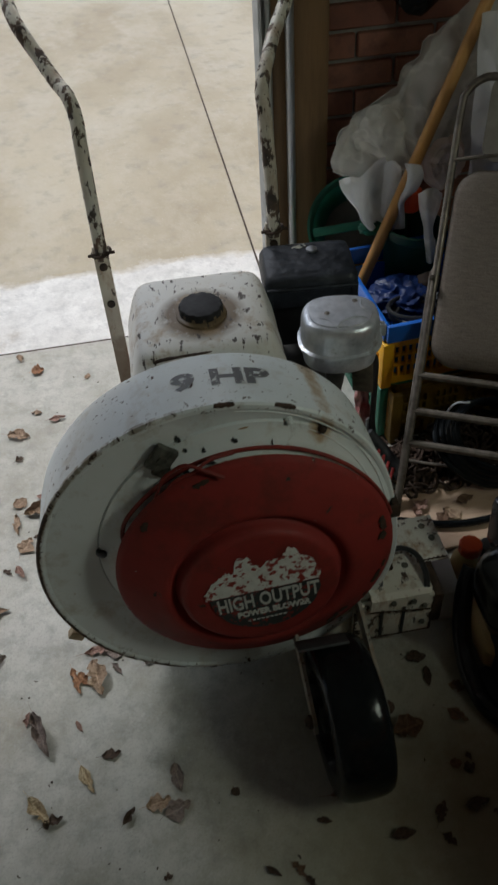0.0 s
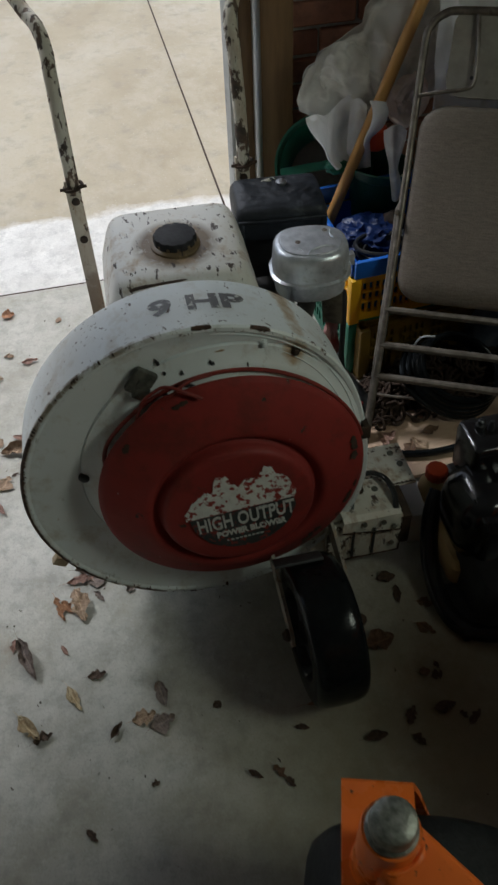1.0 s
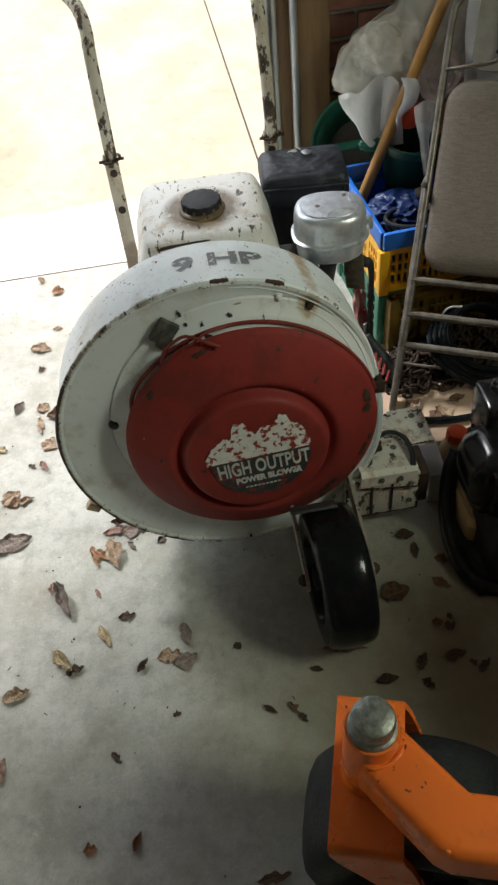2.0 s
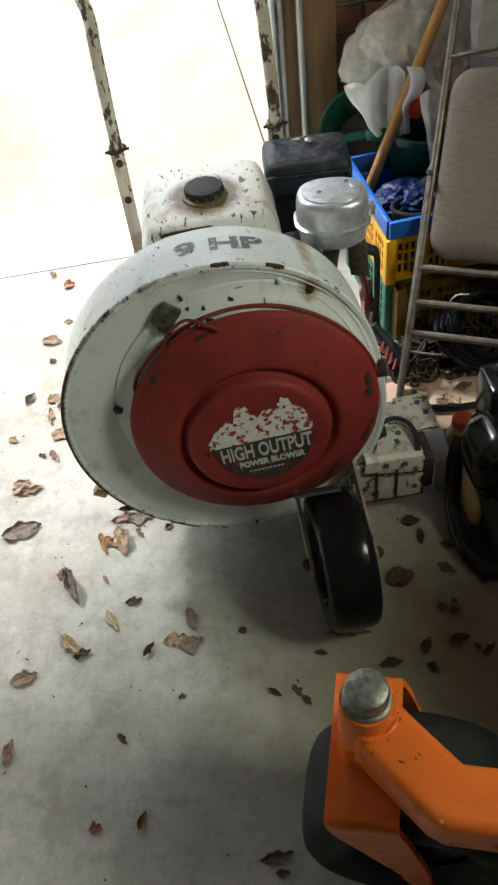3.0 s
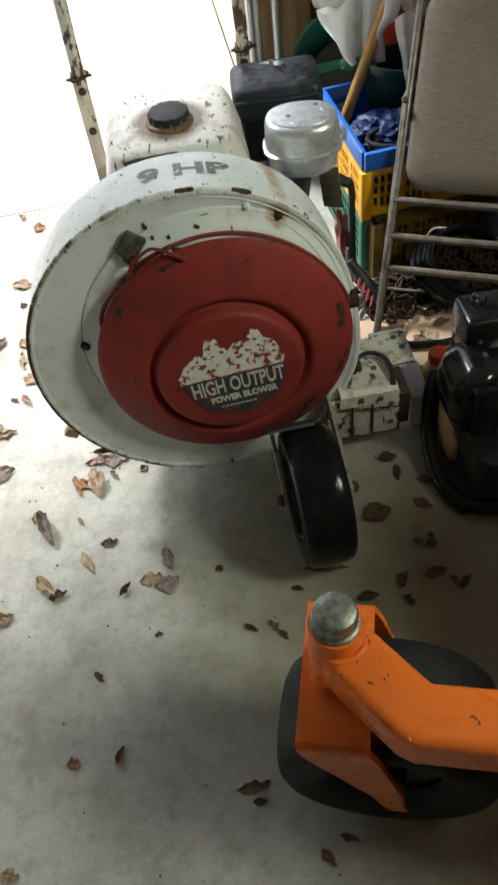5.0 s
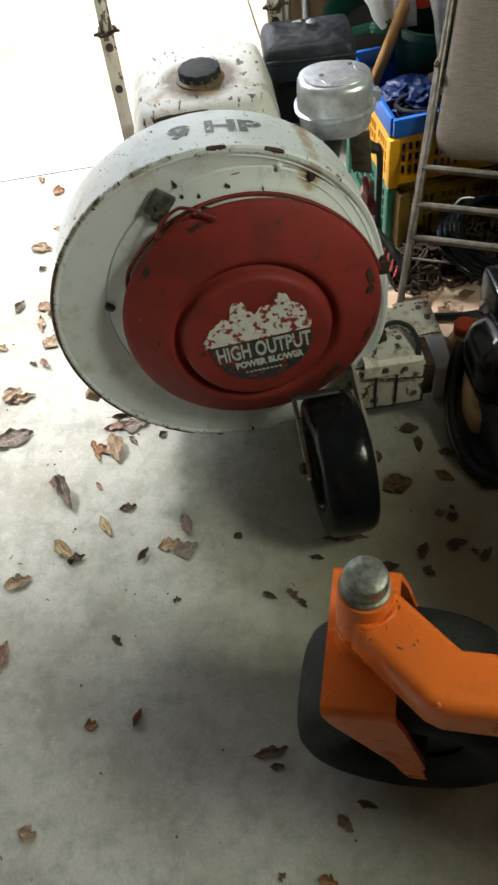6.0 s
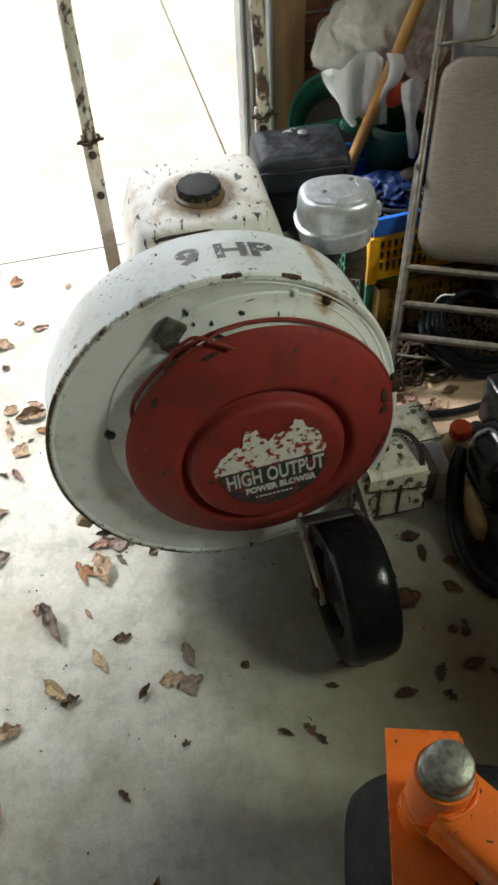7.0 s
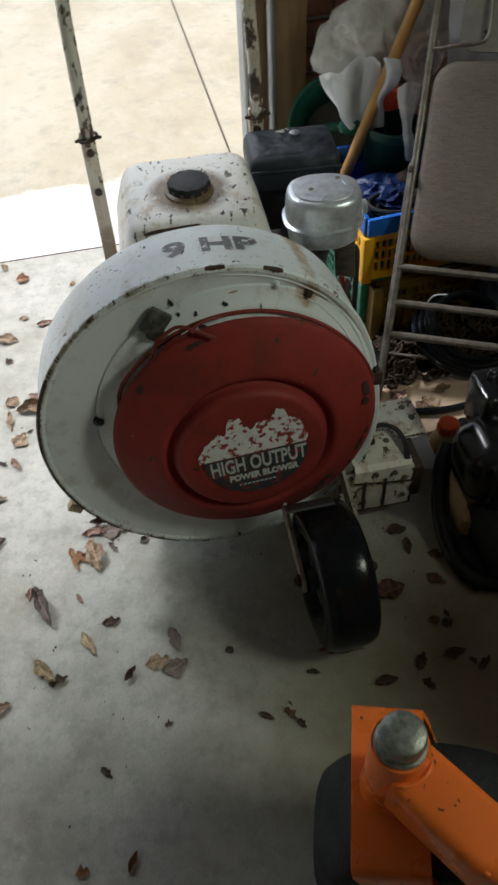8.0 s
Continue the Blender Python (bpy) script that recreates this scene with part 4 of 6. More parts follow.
    tube(bm, smooth_path([mm @ Vector(p) for p in ((-0.014, -0.052, 0.585), (-0.010, -0.042, 0.6025), (-0.002, -0.030, 0.6062), (0.014, -0.022, 0.6066), (0.030, -0.020, 0.6062), (0.042, -0.024, 0.6030), (0.050, -0.034, 0.590))], 4), 0.0022, 8)
    part("pressed_panel", bm, ALU, muffler)
    for way in (((-0.046, -0.022, 0.6005), (-0.034, -0.018, 0.6050), (-0.022, -0.024, 0.6060), (-0.014, -0.036, 0.6040), (-0.012, -0.046, 0.5985)), ((0.050, -0.006, 0.6020), (0.040, 0.0, 0.6058), (0.034, 0.010, 0.6062), (0.036, 0.026, 0.6050))):
        part("pressed_panel", tube(bmesh.new(), smooth_path([mm @ Vector(p) for p in way], 4), 0.0018, 8), ALU, muffler)
    for x, y in ((-0.022, -0.006), (0.026, 0.024)):
        bm = lathe(bmesh.new(), [(0.0045, 0.604), (0.0044, 0.6072), (0.0022, 0.608)], mm @ Matrix.Translation((x, y, 0)), 12, (False, True))
        part("screw", bm, TUBE, muffler)
    bm = bmesh.new()
    box(bm, mm @ Vector((0.071, 0.012, 0.556)), (0.012, 0.016, 0.022), None, 0.003)
    part("lug", bm, ALU, muffler)
    bm = box(bmesh.new(), (0.108, 1.70, 0.425), (0.038, 0.004, 0.12), Matrix.Rotation(radians(-25), 3, "Z") @ Matrix.Rotation(radians(20), 3, "X"), 0.001)
    part("heat_shield", bm, SHIELD, muffler, "grimy bent heat shield")
    bm = tube(bmesh.new(), [mm @ Vector(p) for p in ((0.0, 0.0, 0.505), (-0.01, 0.0, 0.44), (-0.02, 0.02, 0.36))], 0.016, 12)
    part("exhaust_pipe", bm, ENGINE, muffler)

    # handles: flat uprights, clamps, bent tubes
    for x0, flare in ((-0.319, -1), (-0.006, 1)):
        bm = bmesh.new()
        xb = x0 - 0.001 * flare
        bend = [(x0 - 0.003, 1.945, 0.80), (x0 - 0.004, 1.962, 0.845), (x0 + 0.012, 1.995, 0.878), (x0 + 0.035, 2.04, 0.908), (x0 + 0.082, 2.105, 0.968)]
        if flare < 0:
            bend = [(x0 + 0.001, 1.945, 0.795), (-0.3175, 1.965, 0.832), (-0.325, 1.988, 0.861), (-0.341, 2.018, 0.876), (-0.365, 2.055, 0.910), (-0.391, 2.092, 0.952)]
        tube(bm, smooth_path([(x0, 1.918, 0.60), (x0, 1.925, 0.68), *bend, (x0 + (0.082 if flare < 0 else 0.088) * flare, 2.16, 0.986), (x0 + (0.072 if flare < 0 else 0.086) * flare, 2.30, 1.01), (x0 + (0.070 if flare < 0 else 0.085) * flare, 2.42, 1.03)], 6), 0.0118, 14)
        handle = part("handle_tube", bm, HANDLE_WHITE, blower, "chipped white bent handle tube")
        bm = box(bmesh.new(), (x0 - 0.002, 1.922, 0.425), (0.027, 0.010, 0.40), None, 0.0025)
        upright = part("upright", bm, UPRIGHT_WHITE, blower, "rust-stained flat upright with bolt holes")
        for z in (0.585, 0.505):
            bm = lathe(bmesh.new(), [(0.0075, 0.0), (0.0075, 0.003), (0.004, 0.0035)], axes((x0 - 0.001, 1.9166, z), (1, 0, 0), (0, -1, 0)), 14, (False, True))
            part("bolt", bm, DARK_RUST, upright)
        bm = tube(bmesh.new(), [(x0 + 0.0165 * math.cos(a), 1.919 + 0.016 * math.sin(a), 0.613 + 0.003 * math.cos(a)) for a in (2 * math.pi * k / 20 for k in range(20))], 0.0032, 8, True)
        tube(bm, [(x0 - 0.024, 1.912, 0.6125), (x0 + 0.024, 1.912, 0.615)], 0.003, 8)
        part("clamp", bm, RUST, handle, "rusty wire clamp")

    # front wheel between two struts
    wx, wy, wr = -0.038, 1.219, 0.129
    wm = axes((wx, wy, wr), (0, 0, 1), (1, 0.03, 0))
    bm = bmesh.new()
    half = [(0.072, -0.020), (0.076, -0.036), (0.080, -0.0425), (0.088, -0.0445), (0.104, -0.0452), (0.115, -0.0445), (0.121, -0.0415), (0.1248, -0.036), (0.1270, -0.029), (0.1284, -0.020), (0.1291, -0.010)]
    lathe(bm, half + [(r, -h) for r, h in half[::-1]], wm, 72)
    wheel = part("front_wheel", bm, RUBBER, blower, "worn black rubber front wheel")
    bm = lathe(bmesh.new(), [(0.012, -0.044), (0.020, -0.042), (0.022, -0.016), (0.066, -0.010), (0.072, -0.024), (0.075, -0.026), (0.075, 0.026), (0.072, 0.024), (0.066, 0.010), (0.022, 0.016), (0.020, 0.042), (0.012, 0.044)], wm, 40, (True, True))
    part("rim", bm, MATT_BLACK, wheel)
    bm = box(bmesh.new(), (wx - 0.026, 1.292, 0.240), (0.082, 0.040, 0.005), Matrix.Rotation(radians(-38), 3, "X"), 0.0015)
    part("fork_crown", bm, MATT_BLACK, blower, "sooty steel plate over the front wheel")
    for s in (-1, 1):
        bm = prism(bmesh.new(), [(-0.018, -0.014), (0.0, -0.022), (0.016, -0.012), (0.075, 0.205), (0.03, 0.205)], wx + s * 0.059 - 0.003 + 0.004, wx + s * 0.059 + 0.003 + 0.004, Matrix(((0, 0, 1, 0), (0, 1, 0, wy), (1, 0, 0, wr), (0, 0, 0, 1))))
        part("wheel_strut", bm, SHADED_STRUT, blower)
    for s in (-1, 1):
        bm = lathe(bmesh.new(), [(0.011, 0.0), (0.011, 0.006), (0.005, 0.012)], axes((wx + s * 0.062 + 0.004, wy, wr), (0, 0, 1), (s, 0, 0)), 12, (False, True))
        part("axle_nut", bm, DARK_RUST, wheel)
    # rear wheels tucked under the engine
    for x in (-0.235, -0.055):
        m = axes((x, 1.78, 0.13), (0, 0, 1), (1, 0, 0))
        bm = lathe(bmesh.new(), [(0.070, -0.026), (0.105, -0.034), (0.122, -0.028), (0.13, -0.012), (0.13, 0.012), (0.122, 0.028), (0.105, 0.034), (0.070, 0.026)], m, 48, (True, True))
        part("rear_wheel", bm, RUBBER, blower)

    # discharge duct with its deflector
    bm = bmesh.new()
    rings(bm, [[Vector((x, y, z)) for y, z in ((1.402, 0.060), (1.402, 0.168), (1.56, 0.150), (1.56, 0.060))] for x in (-0.06, 0.165)])
    duct = part("discharge_duct", bm, WHITE_DIRTY, blower, "chipped white discharge duct")
    bm = bmesh.new()
    span(bm, (0.018, 1.388, 0.057), (0.166, 1.3985, 0.166), 0.003)
    part("front_plate", bm, WHITE_DIRTY, duct)
    bm = bmesh.new()
    rings(bm, [[Vector((x, y, z)) for x in (0.046, 0.160)] + [Vector((x, y, z + 0.004)) for x in (0.160, 0.046)] for y, z in ((1.384, 0.150), (1.386, 0.172), (1.395, 0.180), (1.47, 0.176), (1.56, 0.150))])
    bmesh.ops.rotate(bm, verts=bm.verts, cent=(0.1, 1.40, 0.17), matrix=Matrix.Rotation(radians(6), 3, "Y") @ Matrix.Rotation(radians(4), 3, "Z"))
    flap = part("deflector_flap", bm, WHITE_DIRTY, duct, "bent white deflector plate with bolts")
    for x in (0.068, 0.108):
        part("slot", span(bmesh.new(), (x, 1.3855, 0.066), (x + 0.005, 1.3885, 0.150)), BLACK, duct)
    bm = bmesh.new()
    span(bm, (0.168, 1.395, 0.065), (0.188, 1.54, 0.150), 0.004)
    part("side_flange", bm, DARK_RUST, duct, "rusty side flange")
    bm = bmesh.new()
    span(bm, (0.150, 1.47, 0.145), (0.222, 1.575, 0.151), 0.002)
    part("top_plate", bm, WHITE_DIRTY, duct)
    for x, y, z in ((0.088, 1.383, 0.168), (0.125, 1.383, 0.164), (0.148, 1.3865, 0.140), (0.148, 1.3865, 0.088)):
        bm = lathe(bmesh.new(), [(0.0052, 0), (0.005, 0.003), (0.0022, 0.004)], axes((x, y, z), (1, 0, 0), (0, -1, 0.3)), 8, (False, True))
        part("bolt", bm, CLIP_METAL, flap)
    for x, y in ((0.128, 1.45), (0.196, 1.55), (0.206, 1.52)):
        bm = lathe(bmesh.new(), [(0.0068, 0), (0.0064, 0.003), (0.003, 0.005)], Matrix.Translation((x, y, 0.150 if x > 0.15 else 0.177)), 8, (False, True))
        part("bolt", bm, CLIP_METAL, flap)
    edge = random.Random(3)
    for p0, p1, drop in (((0.047, 1.3825, 0.150), (0.160, 1.3790, 0.136), (0, -0.001, -0.004)), ((0.018, 1.3868, 0.0575), (0.166, 1.3868, 0.0575), (0, -0.0005, 0.005)), ((0.1655, 1.3865, 0.062), (0.1655, 1.3865, 0.160), (-0.004, -0.0005, 0)), ((0.0195, 1.3865, 0.062), (0.0195, 1.3865, 0.150), (0.012, -0.0005, 0)), ((0.05, 1.4715, 0.1815), (0.16, 1.4715, 0.170), (0, -0.006, 0.0012)), ((0.152, 1.471, 0.1515), (0.22, 1.471, 0.1515), (0, 0.005, 0.0006))):
        bm, loops = bmesh.new(), []
        p0, p1, drop = Vector(p0), Vector(p1), Vector(drop)
        for k in range(25):
            p = p0.lerp(p1, k / 24)
            d = drop * (0.12 + edge.random() ** 2)
            loops.append([p - drop * 0.1, p + d, p + d + Vector((0, 0.002, 0)), p + Vector((0, 0.002, 0))])
        part("bare_edge", rings(bm, loops), DARK_RUST, duct)
    bm = tube(bmesh.new(), smooth_path([(0.068, 1.405, 0.178), (0.075, 1.428, 0.188), (0.088, 1.457, 0.190), (0.109, 1.477, 0.190), (0.132, 1.480, 0.190), (0.152, 1.461, 0.190), (0.157, 1.426, 0.188), (0.153, 1.398, 0.176)], 6), 0.0070, 10, False, 0.7)
    part("lever", bm, BLACK, duct, "black bent deflector lever")
    bm = bmesh.new()
    crumple(bm, (0.085, 1.455, 0.19), (0.02, 0.02, 0.016), 3.0, 0.3, 3)
    part("grease_lump", bm, DARK_RUST, duct)


build_blower()


# ---- orange caster arm ----
def build_caster():
    base = Vector((-0.096, 0.803, 0))
    way, side = Vector((0.957, -0.29, 0)).normalized(), Vector((0.29, 0.957, 0)).normalized()
    caster = thing("riding_mower", base, "orange riding mower with bent caster fork and black tyre", "mower")
    m = Matrix((way, side, Vector((0, 0, 1)))).transposed().to_4x4()
    m.translation = base
    trail, radius = 0.070, 0.155
    # fork: a plate bent down on both sides, slanting back to the axle
    half, wide, thick = 0.099, 0.044, 0.009
    line = [(-1, trail + 0.016, 0.118), (-1, trail + 0.004, 0.150), (-1, trail + 0.002, 0.17), (-1, 0.012, 0.30), (-1, 0.003, 0.322), (-0.965, 0.0, 0.334), (-0.90, 0.0, 0.338)]
    line += [(-a, b, c) for a, b, c in line[::-1]]
    loops = []
    for i, (a, b, z) in enumerate(line):
        w = wide if z > 0.29 else wide * max(0.28, 0.36 + 0.64 * (z - 0.15) / 0.14)
        inner = (a * (half - thick) / half if abs(a) > 0.95 else a, z - (thick if abs(a) < 0.99 else 0))
        loops.append([m @ Vector((b - w, a * half, z)), m @ Vector((b + w, a * half, z)), m @ Vector((b + w, inner[0] * half, inner[1])), m @ Vector((b - w, inner[0] * half, inner[1]))])
    bm = rings(bmesh.new(), loops)
    part("fork", bm, ORANGE, caster, "bent orange steel fork", 50)
    bm = lathe(bmesh.new(), [(0.0355, 0.337), (0.0335, 0.342), (0.0325, 0.36), (0.0325, 0.464), (0.031, 0.468)], m, 40, (True, True))
    pivot = part("pivot_tube", bm, ORANGE, caster)
    bm = lathe(bmesh.new(), [(0.025, 0.464), (0.0282, 0.468), (0.0282, 0.4735), (0.0250, 0.4755), (0.0256, 0.492), (0.0238, 0.498), (0.0200, 0.5005), (0.010, 0.5012)], m, 44, (True, True))
    part("dust_cap", bm, CHROME, pivot, "scratched metal dust cap")
    # square arm with a bend
    p0, p1 = base + Vector((0.008, -0.014, 0.41)), Vector((-0.030, 0.697, 0.41))
    p2 = p1 + 0.45 * Vector((0.955, -0.297, 0))
    d1, d2 = (p1 - p0).normalized(), (p2 - p1).normalized()
    bm, loops = bmesh.new(), []
    for p, d in ((p0, d1), (p1 - 0.006 * d1, (d1 * 2 + d2)), (p1 + 0.006 * d2, (d1 + 2 * d2)), (p2, d2)):
        d = d.normalized()
        cut = 0.036 / max(0.8, d.dot(d1 if (p - p1).dot(d1) < 0 else d2))
        lat = Vector((d.y, -d.x, 0))
        loops.append([p + lat * x * cut / 0.036 + Vector((0, 0, z)) for x, z in rounded(0.072, 0.070, 0.014, 4)])
    rings(bm, loops)
    part("arm", bm, ORANGE, caster, "orange square steel arm", 40)
    lat1, lat2 = Vector((d1.y, -d1.x, 0)), Vector((d2.y, -d2.x, 0))
    lat = (lat1 + lat2).normalized()
    bm = tube(bmesh.new(), [base + Vector((0.0365 * math.cos(a), 0.0365 * math.sin(a), 0.4445 - 0.02 * max(0.0, -2.0 - a))) for a in (-1.95, -1.8, -1.65, -1.45, -1.2, -0.95, -0.75, -0.5)], [0.001, 0.0032, 0.0036, 0.0022, 0.0022, 0.0038, 0.0034, 0.001], 12)
    part("weld", bm, ORANGE, caster)
    for x, z, r in ((0.0300, 0.0290, 0.0034), (0.0316, 0.0262, 0.0026)):
        part("weld", crumple(bmesh.new(), p1 + lat * x + Vector((0, 0, z)), (r, r, r), 1.0 + x, 0.1, 2), ORANGE, caster)
    # tyre
    wm = m @ Matrix.Translation((trail, 0, radius)) @ axes((0, 0, 0), (0, 0, 1), (0, 1, 0))
    half = [(0.072, -0.050), (0.080, -0.061), (0.098, -0.070), (0.120, -0.074), (0.136, -0.071), (0.147, -0.062), (0.1525, -0.046), (0.1548, -0.022)]
    bm = lathe(bmesh.new(), [(r, 1.10 * h - 0.006) for r, h in half] + [(r, -1.10 * h - 0.006) for r, h in half[::-1]], wm, 80)
    tyre = part("tyre", bm, TURF_TYRE, caster, "dusty black grooved tyre", 40)
    bm = lathe(bmesh.new(), [(0.016, -0.080), (0.024, -0.078), (0.026, -0.045), (0.062, -0.040), (0.072, -0.050), (0.077, -0.052), (0.077, 0.052), (0.072, 0.050), (0.062, 0.040), (0.026, 0.045), (0.024, 0.078), (0.016, 0.080)], wm, 48, (True, True))
    part("rim", bm, MATT_BLACK, tyre)
    bm = tube(bmesh.new(), [wm @ Vector((0, 0, h)) for h in (-0.088, 0.088)], 0.010, 12)
    part("axle", bm, ENGINE, caster)
    # the machine that the arm belongs to: unseen body, sized to shade the floor
    bm = box(bmesh.new(), (0.72, 0.375, 0.27), (0.54, 1.40, 0.26), None, 0.05, 4)
    part("deck", bm, MATT_BLACK, caster, "black mower deck, added out of view")
    bm = box(bmesh.new(), (0.725, 0.29, 0.62), (0.45, 1.32, 0.44), None, 0.05, 5)
    part("hood", bm, ORANGE, caster)
    bm = lathe(bmesh.new(), [(0.08, -0.07), (0.16, -0.085), (0.20, -0.06), (0.20, 0.06), (0.16, 0.085), (0.08, 0.07)], axes((0.70, -0.42, 0.20), (0, 0, 1), (1, 0, 0)), 48, (True, True))
    part("rear_wheel", bm, TURF_TYRE, caster)


build_caster()


# ---- folding chair ----
def build_chair():
    foot = Vector((0.205, 1.703, 0.0))
    up, across = Vector((0.19, 0.39, 0.605)).normalized(), Vector((0.9, -0.43, 0)).normalized()
    out = across.cross(up).normalized() * -1
    if out.y > 0:
        out = -out
    chair = thing("folding_chair", foot, "folded metal chair with brown woven vinyl seat leaning on boxes", "chair")

    def at(u, v, n=0.0):
        return foot + u * up + v * across + n * out

    wide = 0.42
    bm = tube(bmesh.new(), smooth_path([at(0.006, 0), at(0.3, 0.004), at(0.6, 0.004), at(0.84, 0.003), at(0.882, 0.010), at(0.906, 0.034), at(0.913, 0.07), at(0.915, wide / 2), at(0.913, wide - 0.07), at(0.906, wide - 0.034), at(0.882, wide - 0.01), at(0.84, wide - 0.003), at(0.6, wide - 0.004), at(0.3, wide - 0.004), at(0.006, wide)], 5), 0.0080, 12)
    part("frame_tube", bm, TUBE, chair, "dull steel tube frame")
    for v in (-0.003, wide + 0.003):
        bm = tube(bmesh.new(), [at(0.012, v, -0.012), at(0.525, v, -0.006), at(0.535, v + 0.003, -0.004)], [0.0062, 0.0062, 0.0045], 10)
        part("rear_leg", bm, TUBE, chair)
        bm = lathe(bmesh.new(), [(0.006, -0.01), (0.006, 0.020), (0.004, 0.023)], axes(at(0.515, v, 0.0), tuple(up), tuple(out)), 12, (True, True))
        part("hinge", bm, TUBE, chair)
    for u, dn in ((0.312, 0.0), (0.235, 0.0), (0.165, 0.0)):
        bm = tube(bmesh.new(), [at(u, 0.0, dn), at(u, wide / 2, dn), at(u, wide, dn)], 0.0085, 10)
        part("rung", bm, TUBE, chair)
    seat_m = Matrix((across, up, out)).transposed().to_4x4()
    seat_m.translation = at(0.535, wide / 2, -0.004)
    bm = bmesh.new()
    rings(bm, [[seat_m @ Vector((x, y, h)) for x, y in rounded(w, t, r, 8)] for w, t, r, h in ((0.37, 0.385, 0.05, -0.016), (0.388, 0.400, 0.055, -0.010), (0.390, 0.402, 0.056, 0.0), (0.384, 0.396, 0.053, 0.010), (0.365, 0.378, 0.048, 0.0155), (0.30, 0.31, 0.04, 0.018), (0.15, 0.15, 0.03, 0.019))])
    part("seat", bm, FABRIC, chair, "brown woven vinyl padded seat", 50)
    back_m = seat_m.copy()
    back_m.translation = at(0.835, wide / 2, -0.006)
    bm = prism(bmesh.new(), rounded(0.31, 0.165, 0.03, 6), -0.004, 0.004, back_m, 0.001)
    back = part("backrest", bm, BACK_PLATE, chair, "pale grey-brown backrest plate with rivets")
    for x, y in ((-0.105, 0.045), (-0.105, -0.045), (0.105, 0.045), (0.105, -0.045)):
        bm = lathe(bmesh.new(), [(0.004, 0.004), (0.0035, 0.006)], back_m @ Matrix.Translation((x, y, 0)), 10, (False, True))
        part("rivet", bm, BLACK, back)
    bm = tube(bmesh.new(), smooth_path([at(0.748, 0.006, 0.010), at(0.757, 0.05, 0.012), at(0.765, 0.095, 0.012), at(0.775, 0.109, 0.012), at(0.80, 0.111, 0.012), at(0.86, 0.106, 0.01), at(0.905, 0.10, 0.006)], 5), 0.0042, 8)
    part("wire_hanger", bm, TUBE, chair)


build_chair()


# ---- crates and what is in them ----
def crate_wall(p, along, length, z0, z1, rows, cols):
    """One moulded wall with rows of slots through it."""
    along = Vector(along).normalized()
    bm = bmesh.new()
    rail = 0.020
    us = [0.0]
    for k in range(cols):
        post = 0.020 if k % 5 == 0 else 0.0055
        cell = (length - 0.02) / cols
        us += [cell * k + post, cell * (k + 1)]
    us.append(length)
    step = (z1 - z0 - 2 * rail) / rows
    zs = [z0]
    for k in range(rows):
        zs += [z0 + rail + step * k + (0.0 if k == 0 else 0.006), z0 + rail + step * (k + 1)]
    zs.append(z1)
    grid = [[bm.verts.new(Vector(p) + along * u + Vector((0, 0, z))) for z in zs] for u in us]
    for i in range(len(us) - 1):
        for j in range(len(zs) - 1):
            if not (i % 2 == 1 and j % 2 == 1 and i < len(us) - 2 and j < len(zs) - 2):
                bm.faces.new((grid[i][j], grid[i + 1][j], grid[i + 1][j + 1], grid[i][j + 1]))
    made = bmesh.ops.extrude_face_region(bm, geom=bm.faces[:])["geom"]
    bmesh.ops.translate(bm, verts=[v for v in made if isinstance(v, bmesh.types.BMVert)], vec=Vector((-along.y, along.x, 0)) * 0.008)
    return bm


def build_crate(base, along, w, d, z0, z1, material, label, rows=4, cols=24):
    crate = thing("crate", (*base, z0), label, "crate", "stacked plastic crates")
    a = Vector((*along, 0)).normalized()
    b = Vector((-a.y, a.x, 0))
    o = Vector((*base, 0))
    for p, way, length, n in ((o, a, w, cols), (o + b * d, a, w, cols), (o, b, d, int(cols * d / w)), (o + a * w, b, d, int(cols * d / w))):
        part("side", crate_wall(p, way, length, z0, z1, rows, n), material, crate)
    turn = Matrix.Rotation(math.atan2(a.y, a.x), 3, "Z")
    part("base", box(bmesh.new(), o + a * w / 2 + b * d / 2 + Vector((0, 0, z0 + 0.004)), (w - 0.01, d - 0.01, 0.006), turn), material, crate)
    for p in (o, o + a * w, o + b * d, o + a * w + b * d):
        part("corner_post", box(bmesh.new(), p + Vector((0, 0, (z0 + z1) / 2)), (0.026, 0.026, z1 - z0), turn, 0.004), material, crate)


CA = (0.9975, 0.07)
build_crate((0.246, 1.962), CA, 0.40, 0.31, 0.0, 0.150, GREEN, "green slatted plastic crate at the bottom of a stack")
build_crate((0.246, 1.962), CA, 0.40, 0.31, 0.152, 0.276, YELLOW, "yellow slatted plastic crate in a stack", 3)
build_crate((0.268, 1.933), CA, 0.39, 0.018, 0.0, 0.150, SHADED_YELLOW, "yellow slatted plastic crate standing on its edge, shade put into its colour", 4)


